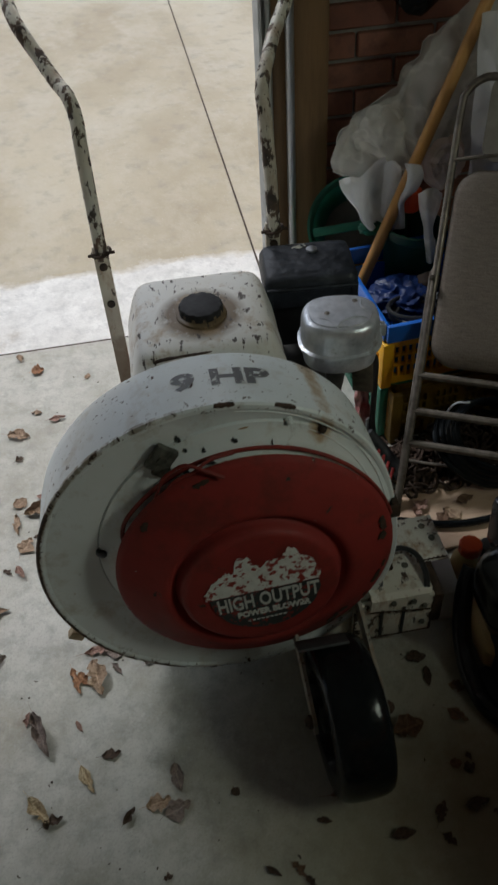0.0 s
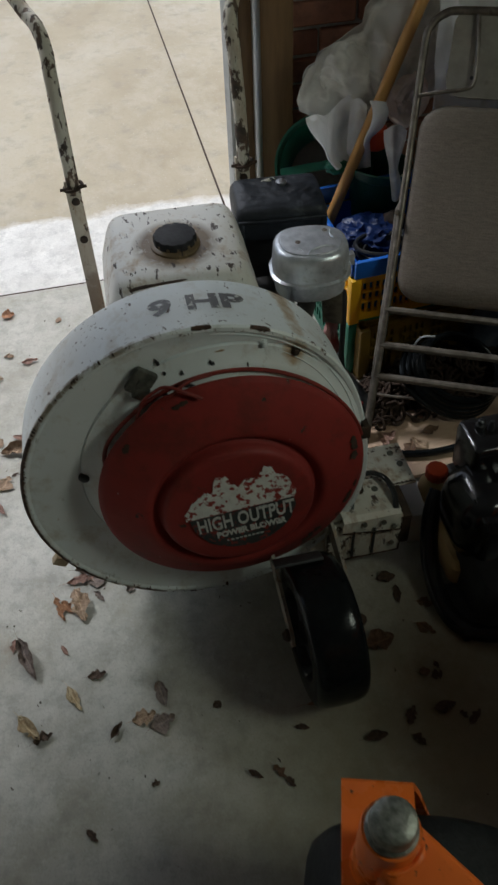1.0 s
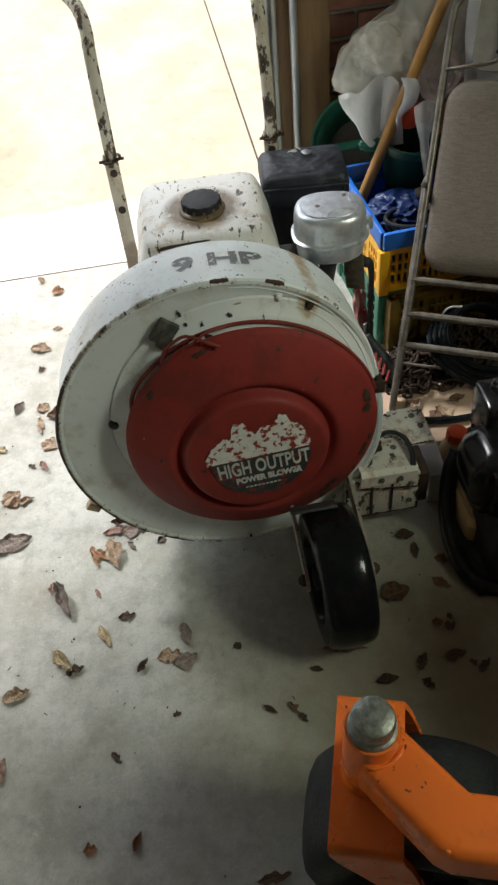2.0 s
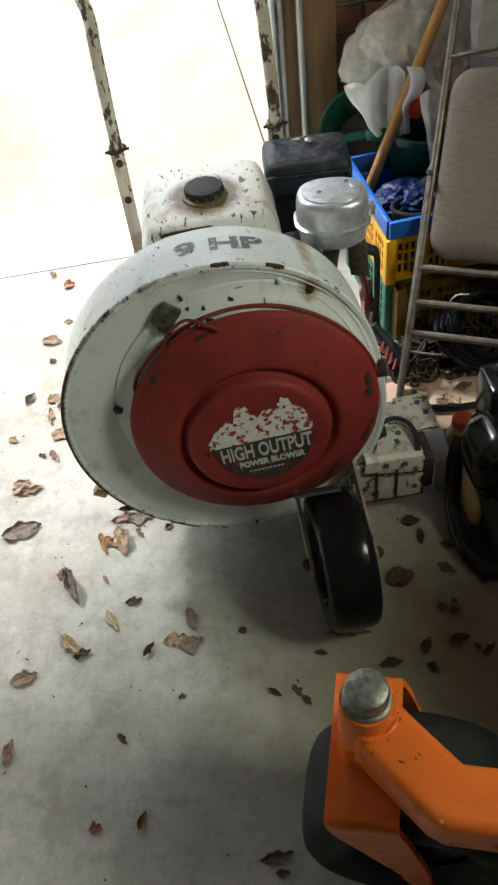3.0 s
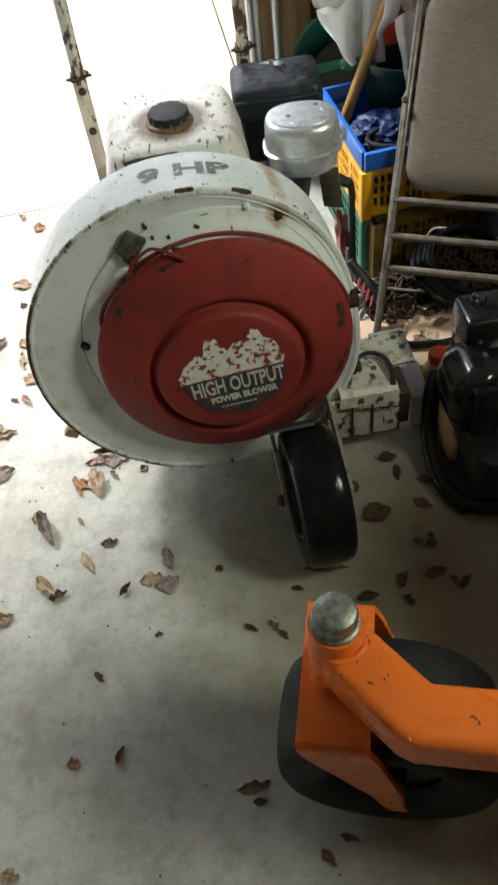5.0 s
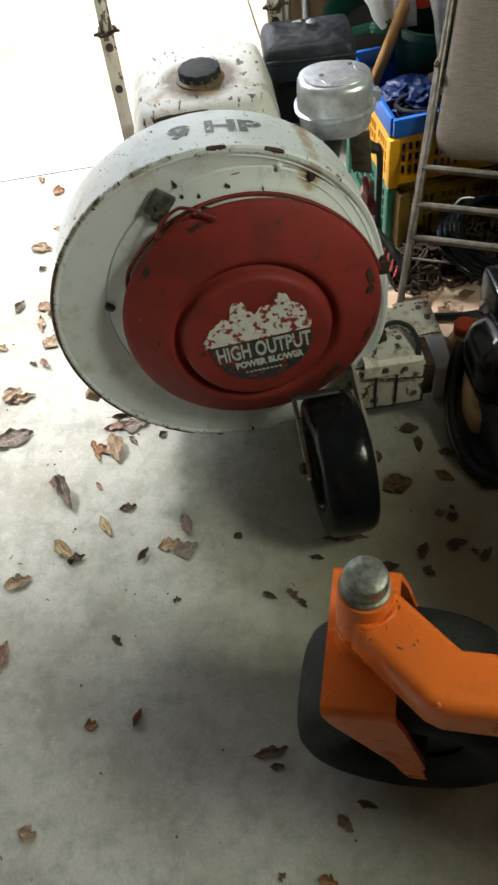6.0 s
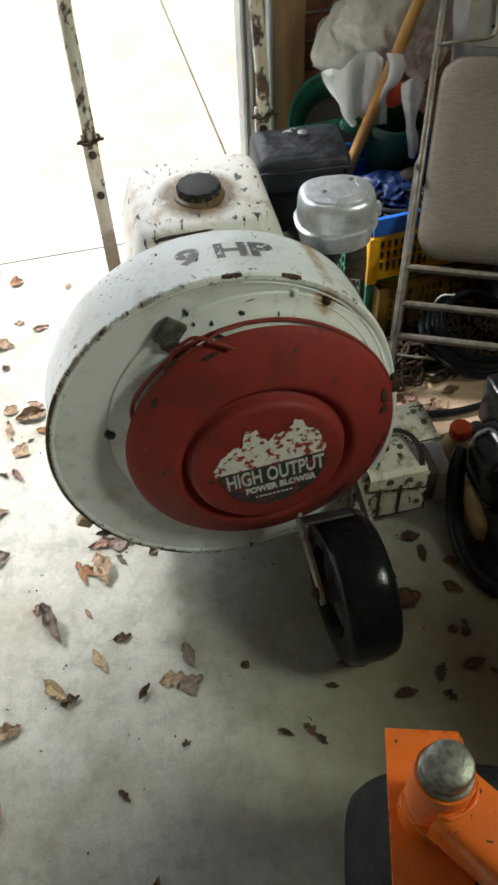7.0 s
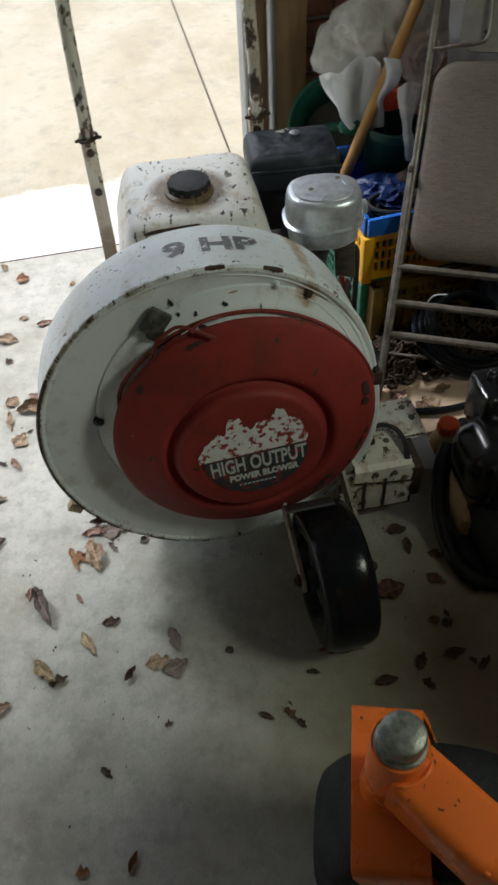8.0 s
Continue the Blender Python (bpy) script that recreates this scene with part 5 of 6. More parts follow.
def build_blue_crate():
    o, a, b = Vector((0.243, 1.957, 0)), Vector((0.9975, 0.07, 0)), Vector((-0.07, 0.9975, 0))
    crate = thing("crate", (0.243, 1.957, 0.276), "shallow blue plastic crate on top of a yellow crate", "crate", "stacked plastic crates")
    turn = Matrix.Rotation(math.atan2(0.07, 0.9975), 3, "Z")
    for mid, size in ((a * 0.203, (0.408, 0.012, 0.044)), (a * 0.203 + b * 0.32, (0.408, 0.012, 0.044)), (b * 0.16, (0.012, 0.308, 0.044)), (a * 0.406 + b * 0.16, (0.012, 0.308, 0.044))):
        part("side", box(bmesh.new(), o + mid + Vector((0, 0, 0.300)), size, turn, 0.003), BLUE, crate)
    for mid, size in ((a * 0.203 + b * 0.022, (0.366, 0.008, 0.115)), (a * 0.203 + b * 0.298, (0.366, 0.008, 0.115)), (a * 0.022 + b * 0.16, (0.008, 0.268, 0.115)), (a * 0.384 + b * 0.16, (0.008, 0.268, 0.115))):
        part("inner_side", box(bmesh.new(), o + mid + Vector((0, 0, 0.2275)), size, turn, 0.002), BLUE, crate)
    part("base", box(bmesh.new(), o + a * 0.203 + b * 0.16 + Vector((0, 0, 0.172)), (0.36, 0.27, 0.006), turn), BLUE, crate)


build_blue_crate()


def build_clutter():
    bm = crumple(bmesh.new(), (0.340, 2.13, 0.262), (0.085, 0.075, 0.042), 1.7, 0.24, 5, 2.7)
    single("tarpaulin", bm, TARP, (0.340, 2.13, 0.22), "crumpled blue plastic tarpaulin in a crate", "tarpaulin", sharp=60)
    bm = bmesh.new()
    for k in range(4):
        tube(bm, [(0.345 + (0.055 + 0.006 * k) * math.cos(a), 2.04 + (0.045 + 0.005 * k) * math.sin(a), 0.262 + 0.010 * k + 0.02 * (1 + math.sin(a + k)) * 0.5) for a in (2 * math.pi * j / 32 for j in range(32))], 0.0055, 8, True)
    single("cable", bm, BLACK, (0.345, 2.04, 0.284), "coiled black cable in a crate", "cable")
    bm = crumple(bmesh.new(), (0.40, 2.14, 0.285), (0.035, 0.03, 0.03), 2.9, 0.15, 3)
    single("rubber_ball", bm, DARK_RUST, (0.40, 2.14, 0.285), "small brown lump among the crate contents", "clutter")
    # green bucket on its side behind the crates
    bucket = thing("bucket", (0.30, 2.40, 0.20), "green plastic bucket lying tilted behind crates", "bucket")
    m = axes((0.285, 2.36, 0.335), (1, 0, 0), (-0.25, -0.75, 0.6))
    bm = lathe(bmesh.new(), [(0.118, 0.0), (0.124, 0.004), (0.124, -0.014), (0.108, -0.016), (0.095, -0.14), (0.088, -0.138), (0.103, -0.01), (0.108, 0.0)], m, 56)
    part("rim", bm, GREEN, bucket)
    bm = lathe(bmesh.new(), [(0.001, -0.135), (0.09, -0.135), (0.09, -0.142), (0.001, -0.142)], m, 40)
    part("bottom", bm, DUSTY_GREY, bucket, "dusty grey-brown inside")
    bm = box(bmesh.new(), m @ Vector((0.0, 0.0, -0.004)), (0.22, 0.022, 0.008), m.to_3x3(), 0.003)
    part("crossbar", bm, GREEN, bucket)
    # dark green tub
    m = Matrix.Translation((0.372, 2.262, 0.0)) @ Matrix.Rotation(radians(4), 4, "Y")
    tub = thing("plant_pot", (0.372, 2.262, 0.185), "dark green plastic pot in a crate", "plant pot")
    bm = lathe(bmesh.new(), [(0.045, 0.19), (0.052, 0.195), (0.066, 0.30), (0.074, 0.355), (0.078, 0.358), (0.078, 0.376), (0.072, 0.378), (0.062, 0.30), (0.046, 0.20)], m, 40, (True, True))
    part("body", bm, DARK_GREEN, tub)
    bm = crumple(bmesh.new(), (0.30, 2.30, 0.36), (0.03, 0.022, 0.018), 4.0, 0.2, 3)
    single("plastic_dish", bm, GREEN, (0.30, 2.30, 0.342), "small bright green plastic dish on a crate", "dish")
    bm = lathe(bmesh.new(), [(0.02, 0.40), (0.026, 0.405), (0.026, 0.45), (0.02, 0.455)], Matrix.Translation((0.39, 2.29, 0)), 24, (True, True))
    single("plastic_cup", bm, ORANGE_CAP, (0.39, 2.29, 0.40), "orange-red plastic cup among bags", "cup")
    # wooden handle leaning against the wall
    lo, hi = Vector((0.2330, 2.2113, 0.2)), Vector((0.4455, 2.30, 0.642))
    pole = thing("broom", (0.2352, 2.2113, 0.2), "long varnished wooden broom handle leaning through plastic bags", "broom")
    way = hi - lo
    bm = tube(bmesh.new(), [lo + way * t for t in (0, 0.02, 0.5, 1.0, 1.8, 2.9)], [0.012, 0.0135, 0.014, 0.014, 0.014, 0.014], 16)
    part("handle", bm, ASH, pole)


build_clutter()


# ---- plastic bags ----
def film(bm, low_a, low_b, top_a, top_b, seed, bulge, creases, n=44, round_low=0.0, wave=0.02):
    """A thin film between four corners: bulged, creased along its length, with a soft hem."""
    a0, b0, a1, b1 = (Vector(c) for c in (low_a, low_b, top_a, top_b))
    out = ((b0 + b1 - a0 - a1).cross(a1 + b1 - a0 - b0)).normalized()
    size = (b1 - a0).length
    grid = []
    for i in range(n + 1):
        row = []
        for j in range(n + 1):
            u, v = i / n, j / n
            if round_low and v < round_low:
                u = 0.5 + (u - 0.5) * (0.35 + 0.65 * math.sqrt(1 - (1 - v / round_low) ** 2))
            p = a0.lerp(b0, u).lerp(a1.lerp(b1, u), v)
            wob = noise.noise(Vector((2.1 * u + seed, 2.3 * v, seed)))
            h = bulge * size * math.sin(math.pi * u) ** 0.7 * math.sin(math.pi * min(1, v * 0.9 + 0.1)) ** 0.7
            for f, lean, amp, ph in creases:
                w = f * (u - 0.5) * (0.45 + 0.55 * v) + lean * v + ph + 0.55 * wob
                h += amp * size * (1 - abs(math.sin(math.pi * w)) ** 0.6)
            h += 0.05 * size * noise.noise(Vector((5 * u, 5 * v, seed + 4)))
            edge = wave * size * noise.noise(Vector((4 * u + seed, 4 * v, 9.0)))
            row.append(bm.verts.new(p + out * h + (b0 - a0).normalized() * edge + Vector((0, 0, 1)) * edge * (1 - 2 * v)))
        grid.append(row)
    for a, b in zip(grid, grid[1:]):
        for k in range(n):
            bm.faces.new((a[k], a[k + 1], b[k + 1], b[k]))
    return bm


def fan(bm, neck, outline, puff, seed, folds, depth, cup=0.0, n=84, m=40, crush=0.011, hem=0.0):
    """A bag's film that spreads from its neck: rounded lobes, folds that run out of the neck."""
    neck = Vector(neck)
    a0, a1 = outline[0][0], outline[-1][0]
    grid = []
    for i in range(n + 1):
        a = a0 + (a1 - a0) * i / n
        k = max(0, min(len(outline) - 2, sum(1 for q, _ in outline[1:] if q <= a)))
        (qa, ra), (qb, rb) = outline[k], outline[k + 1]
        t = (a - qa) / (qb - qa)
        reach = ra + (rb - ra) * t * t * (3 - 2 * t)
        t0 = (a - a0) / (a1 - a0)
        row = []
        for j in range(m + 1):
            s = j / m
            wander = 0.35 * noise.noise(Vector((2.0 * s, 3.0 * t0, seed)))
            crease = (1 - abs(math.sin(math.pi * (folds * t0 * (0.75 + 0.25 * s) + wander + seed)))) ** 2.0
            dome = math.sin(math.pi * min(1.0, 0.12 + 0.86 * s)) ** 0.8 * math.sin(math.pi * (0.05 + 0.9 * t0)) ** 0.5
            h = puff * dome - depth * crease * math.sin(math.pi * min(1.0, s * 1.05)) ** 0.5
            h += 0.016 * noise.noise(Vector((5 * s + seed, 6 * t0, 2.0))) * s - cup * 0.05 * s * s
            flat = Vector((17 * reach * s * math.cos(radians(a)), 17 * reach * s * math.sin(radians(a)), seed))
            h += crush * s * (1 - 3 * abs(noise.noise(flat)) + 0.4 * (1 - 3 * abs(noise.noise(flat * 2.1))))
            r = reach * s * (1 + 0.03 * noise.noise(Vector((9 * t0, seed, 1.0))) * s)
            row.append(bm.verts.new(neck + Vector((r * math.cos(radians(a)), -h, r * math.sin(radians(a))))))
        grid.append(row)
    for p, q in zip(grid, grid[1:]):
        for j in range(m):
            bm.faces.new((p[j], p[j + 1], q[j + 1], q[j]))
    edge = [row[-1].co.copy() for row in grid]
    bmesh.ops.remove_doubles(bm, verts=bm.verts, dist=0.00002)
    if hem:
        tube(bm, edge, hem, 6)
    return bm


def drape(bm, curves, seed, crush=0.002, steps=7):
    """A hanging sheet swept smoothly through a few folds, with fine creases."""
    rows = [smooth_path(row, steps) for row in curves]
    columns = [smooth_path([row[k] for row in rows], steps) for k in range(len(rows[0]))]
    grid = []
    for column in columns:
        line = []
        for p in column:
            p = Vector(p)
            h = 1 - 3 * abs(noise.noise(p * 24 + Vector((seed, 0, 0)))) + 0.5 * (1 - 3 * abs(noise.noise(p * 55)))
            line.append(bm.verts.new(p + Vector((0, -crush * h, 0.3 * crush * h))))
        grid.append(line)
    for a, b in zip(grid, grid[1:]):
        for k in range(len(a) - 1):
            bm.faces.new((a[k], a[k + 1], b[k + 1], b[k]))
    return bm


def build_bags():
    bag = thing("plastic_bag", (0.36, 2.47, 0.42), "large cloudy polythene bag bunched against the brick wall", "plastic bag", "plastic bags")
    lobe = ((-5, 0.10), (20, 0.30), (45, 0.42), (68, 0.42), (81, 0.33), (88, 0.29), (97, 0.238), (111, 0.194), (128, 0.200), (142, 0.210), (158, 0.220), (171, 0.222), (178, 0.213), (184, 0.17), (191, 0.066), (198, 0.03))
    part("film", fan(bmesh.new(), (0.441, 2.405, 0.460), lobe, 0.085, 2.2, 5, 0.028, hem=0.0011), POLY, bag, sharp=80)
    part("film", fan(bmesh.new(), (0.441, 2.41, 0.462), [(a, r * 0.97) for a, r in lobe], -0.035, 5.1, 3, 0.012, hem=0.0011), POLY, bag, sharp=80)
    part("film", fan(bmesh.new(), (0.441, 2.392, 0.462), ((20, 0.10), (50, 0.15), (85, 0.15), (105, 0.135), (125, 0.10), (140, 0.06), (150, 0.03)), 0.035, 8.4, 3, 0.014, hem=0.0011), POLY, bag, sharp=80)
    part("film", fan(bmesh.new(), (0.405, 2.372, 0.505), ((95, 0.06), (112, 0.125), (130, 0.155), (150, 0.150), (168, 0.135), (182, 0.07)), 0.028, 11.3, 2, 0.010, hem=0.0011), POLY, bag, sharp=80)
    bag = thing("plastic_bag", (0.36, 2.25, 0.34), "crumpled white polythene bag wrapped round a broom handle", "plastic bag", "plastic bags")
    pouch = (
        ((0.207, 2.262, 0.512), (0.235, 2.275, 0.511), (0.269, 2.300, 0.494), (0.311, 2.325, 0.513), (0.345, 2.33, 0.520), (0.364, 2.315, 0.503)),
        ((0.210, 2.255, 0.497), (0.237, 2.258, 0.498), (0.268, 2.288, 0.480), (0.311, 2.342, 0.468), (0.344, 2.345, 0.478), (0.362, 2.325, 0.475)),
        ((0.224, 2.252, 0.473), (0.242, 2.246, 0.467), (0.270, 2.280, 0.443), (0.310, 2.345, 0.414), (0.343, 2.350, 0.422), (0.358, 2.325, 0.431)),
        ((0.257, 2.266, 0.427), (0.259, 2.254, 0.418), (0.271, 2.258, 0.402), (0.302, 2.285, 0.373), (0.336, 2.298, 0.366), (0.359, 2.300, 0.373)),
        ((0.268, 2.300, 0.408), (0.270, 2.285, 0.395), (0.281, 2.278, 0.377), (0.307, 2.288, 0.349), (0.339, 2.297, 0.337), (0.363, 2.300, 0.345)))
    part("film", drape(bmesh.new(), pouch, 3.7, 0.0028), POLY_WHITE, bag, sharp=60)
    panel = (
        ((0.331, 2.318, 0.512), (0.346, 2.305, 0.520), (0.362, 2.292, 0.509)),
        ((0.332, 2.322, 0.481), (0.343, 2.302, 0.487), (0.365, 2.294, 0.480)),
        ((0.330, 2.320, 0.430), (0.337, 2.300, 0.430), (0.354, 2.293, 0.424)),
        ((0.327, 2.312, 0.390), (0.334, 2.302, 0.373), (0.349, 2.296, 0.359)))
    part("film", drape(bmesh.new(), panel, 6.6, 0.0018), POLY_WHITE, bag, sharp=60)
    strap = (
        ((0.358, 2.262, 0.529), (0.352, 2.243, 0.541), (0.369, 2.236, 0.541), (0.391, 2.246, 0.531)),
        ((0.366, 2.262, 0.508), (0.362, 2.241, 0.517), (0.376, 2.234, 0.517), (0.402, 2.252, 0.502)),
        ((0.364, 2.262, 0.478), (0.360, 2.246, 0.483), (0.371, 2.240, 0.480), (0.394, 2.256, 0.468)),
        ((0.350, 2.258, 0.447), (0.346, 2.244, 0.451), (0.354, 2.240, 0.450), (0.364, 2.250, 0.445)),
        ((0.344, 2.262, 0.410), (0.347, 2.250, 0.413), (0.356, 2.247, 0.412), (0.368, 2.256, 0.408)),
        ((0.349, 2.266, 0.367), (0.354, 2.256, 0.371), (0.362, 2.254, 0.372), (0.373, 2.260, 0.369)))
    part("film", drape(bmesh.new(), strap, 1.6, 0.0014), POLY_WHITE, bag, sharp=60)
    bag = thing("plastic_bag", (0.44, 2.28, 0.45), "peach coloured plastic bag behind a broom handle", "plastic bag", "plastic bags")
    part("film", fan(bmesh.new(), (0.458, 2.30, 0.505), ((10, 0.055), (57, 0.064), (97, 0.066), (155, 0.050), (200, 0.050), (243, 0.056), (271, 0.063), (321, 0.054), (370, 0.055)), 0.030, 4.2, 5, 0.008), POLY_PEACH, bag, sharp=80)
    bag = thing("plastic_bag", (0.52, 2.24, 0.42), "long white polythene bag hanging behind a folded chair", "plastic bag", "plastic bags")
    part("film", film(bmesh.new(), (0.505, 2.25, 0.48), (0.66, 2.22, 0.46), (0.500, 2.29, 0.82), (0.66, 2.26, 0.82), 8.8, 0.05, ((1.6, 0.3, 0.04, 0.3), (3.0, -0.4, 0.02, 0.1)), 44), POLY_WHITE, bag, sharp=80)
    tail = (
        ((0.372, 2.197, 0.490), (0.384, 2.175, 0.510), (0.402, 2.172, 0.510), (0.424, 2.185, 0.488)),
        ((0.376, 2.192, 0.456), (0.383, 2.169, 0.466), (0.397, 2.166, 0.468), (0.420, 2.180, 0.458)),
        ((0.388, 2.186, 0.412), (0.391, 2.168, 0.416), (0.398, 2.164, 0.417), (0.407, 2.174, 0.416)),
        ((0.394, 2.182, 0.374), (0.397, 2.166, 0.378), (0.404, 2.162, 0.378), (0.416, 2.172, 0.377)),
        ((0.404, 2.180, 0.320), (0.406, 2.166, 0.324), (0.413, 2.164, 0.329), (0.424, 2.172, 0.343)))
    part("film", drape(bmesh.new(), tail, 3.3, 0.0015), POLY, bag, sharp=60)
    bm = crumple(bmesh.new(), (0.47, 2.60, 0.88), (0.09, 0.045, 0.15), 9.1, 0.12, 4, 1.2)
    single("rubbish_bag", bm, GLOSS_BLACK, (0.47, 2.60, 0.74), "dark plastic rubbish bag behind clear bags", "bag")


build_bags()


# ---- backpack engine, board, chain, hose ----
def build_engine_unit():
    unit = thing("backpack_blower", (0.36, 1.33, 0), "black plastic backpack blower engine with yellowed fuel tank", "backpack blower")
    bm = bmesh.new()
    rings(bm, [[Vector((0.405 + dx + x, 1.355 + y, z)) for x, y in rounded(w, d, r, 5)] for z, w, d, r, dx in ((0.04, 0.25, 0.12, 0.02, 0.01), (0.10, 0.268, 0.136, 0.018, 0.004), (0.205, 0.274, 0.146, 0.016, 0.0), (0.226, 0.272, 0.144, 0.016, 0.0), (0.2335, 0.264, 0.136, 0.013, 0.0), (0.236, 0.25, 0.122, 0.01, 0.0))])
    body = part("engine_cover", bm, GLOSS_BLACK, unit, "glossy black moulded engine cover", 40)
    for k in range(22):
        bm = box(bmesh.new(), (0.415, 1.2845 - 0.002 * (k % 2), 0.060 + 0.0068 * k), (0.20, 0.006, 0.0034), None, 0.001, 1)
        part("cooling_rib", bm, BLACK, body)
    for k in range(6):
        bm = box(bmesh.new(), (0.385, 1.302 + 0.0085 * k, 0.2365), (0.15, 0.0036, 0.004), None, 0.001, 1)
        part("louvre", bm, BLACK, body)
    bm = tube(bmesh.new(), [(0.272, 1.425, 0.2325), (0.2705, 1.36, 0.2335), (0.272, 1.292, 0.2305), (0.274, 1.284, 0.215)], [0.004, 0.0046, 0.0046, 0.003], 10)
    part("edge_ridge", bm, GLOSS_BLACK, body)
    bm = bmesh.new()
    rings(bm, [[Vector((0.350 + x, 1.432 + dy + y, z)) for x, y in rounded(w, d, r, 4)] for z, w, d, r, dy in ((0.20, 0.130, 0.080, 0.010, 0.0), (0.285, 0.136, 0.088, 0.011, 0.0), (0.298, 0.132, 0.084, 0.011, 0.001), (0.302, 0.122, 0.074, 0.009, 0.001))])
    part("filter_cover", bm, GLOSS_BLACK, unit, "", 40)
    for x, y, r in ((0.312, 1.445, 0.009), (0.330, 1.438, 0.006)):
        bm = lathe(bmesh.new(), [(r, 0.30), (r, 0.312), (r * 0.7, 0.315), (r * 0.7, 0.322), (r * 0.4, 0.324)], Matrix.Translation((x, y, 0)), 14, (False, True))
        part("knob", bm, BLACK, unit)
    bm = bmesh.new()
    rings(bm, [[Vector((0.283 + dx + x, 1.360 + y, z)) for x, y in rounded(w, d, r, 8)] for z, w, d, r, dx in ((0.098, 0.05, 0.08, 0.024, 0.012), (0.108, 0.075, 0.115, 0.035, 0.004), (0.15, 0.094, 0.138, 0.044, 0.0), (0.20, 0.094, 0.140, 0.045, 0.0), (0.230, 0.084, 0.130, 0.04, 0.004), (0.247, 0.062, 0.104, 0.03, 0.012), (0.253, 0.036, 0.07, 0.017, 0.02))])
    part("side_shell", bm, GLOSS_BLACK, unit, "", 60)
    bm = bmesh.new()
    rings(bm, [[Vector((0.385 + x, 1.278 + y, z)) for x, y in rounded(w, d, 0.03, 6)] for z, w, d in ((0.006, 0.24, 0.14), (0.012, 0.256, 0.155), (0.09, 0.256, 0.155), (0.118, 0.23, 0.13))])
    part("base_plate", span(bmesh.new(), (0.228, 1.192, 0.004), (0.50, 1.31, 0.030), 0.008), TURF_TYRE, unit)
    part("lower_case", bm, BLACK, unit, "", 50)
    # tubular frame hoop
    bm = tube(bmesh.new(), smooth_path([(0.262, 1.45, 0.135), (0.240, 1.42, 0.10), (0.222, 1.365, 0.05), (0.216, 1.295, 0.024), (0.230, 1.228, 0.018), (0.285, 1.195, 0.016), (0.40, 1.185, 0.016), (0.52, 1.20, 0.016), (0.56, 1.27, 0.016), (0.56, 1.42, 0.05)], 6), 0.0175, 12)
    part("frame_hoop", bm, GLOSS_BLACK, unit, "glossy black tube hoop")
    bm = bmesh.new()
    rings(bm, [[Vector((0.276 + x, 1.362 + y, z)) for x, y in rounded(w, d, 0.018)] for z, w, d in ((0.02, 0.05, 0.10), (0.03, 0.066, 0.12), (0.072, 0.068, 0.12), (0.086, 0.056, 0.10))])
    tank = part("fuel_tank", bm, FUEL, unit, "yellowed translucent fuel tank")
    bm = lathe(bmesh.new(), [(0.030, 0.02), (0.034, 0.05), (0.030, 0.085), (0.021, 0.10), (0.0195, 0.112)], Matrix.Translation((0.282, 1.505, 0)), 28, (True, True))
    neck = part("tank_neck", bm, FUEL, unit)
    bm = bmesh.new()
    loops = [[(0.282 + (r - (0.0012 if k % 4 < 2 else 0)) * math.cos(2 * math.pi * k / 48), 1.505 + (r - (0.0012 if k % 4 < 2 else 0)) * math.sin(2 * math.pi * k / 48), z) for k in range(48)] for r, z in ((0.021, 0.108), (0.0225, 0.110), (0.0225, 0.128), (0.020, 0.131), (0.012, 0.132))]
    rings(bm, loops)
    part("primer_cap", lathe(bmesh.new(), [(0.013, 0.09), (0.016, 0.10), (0.016, 0.126), (0.009, 0.130)], Matrix.Translation((0.315, 1.500, 0)), 16, (True, True)), BLACK, unit)
    part("tank_cap", bm, ORANGE_CAP, neck, "orange-red fuel cap")


build_engine_unit()


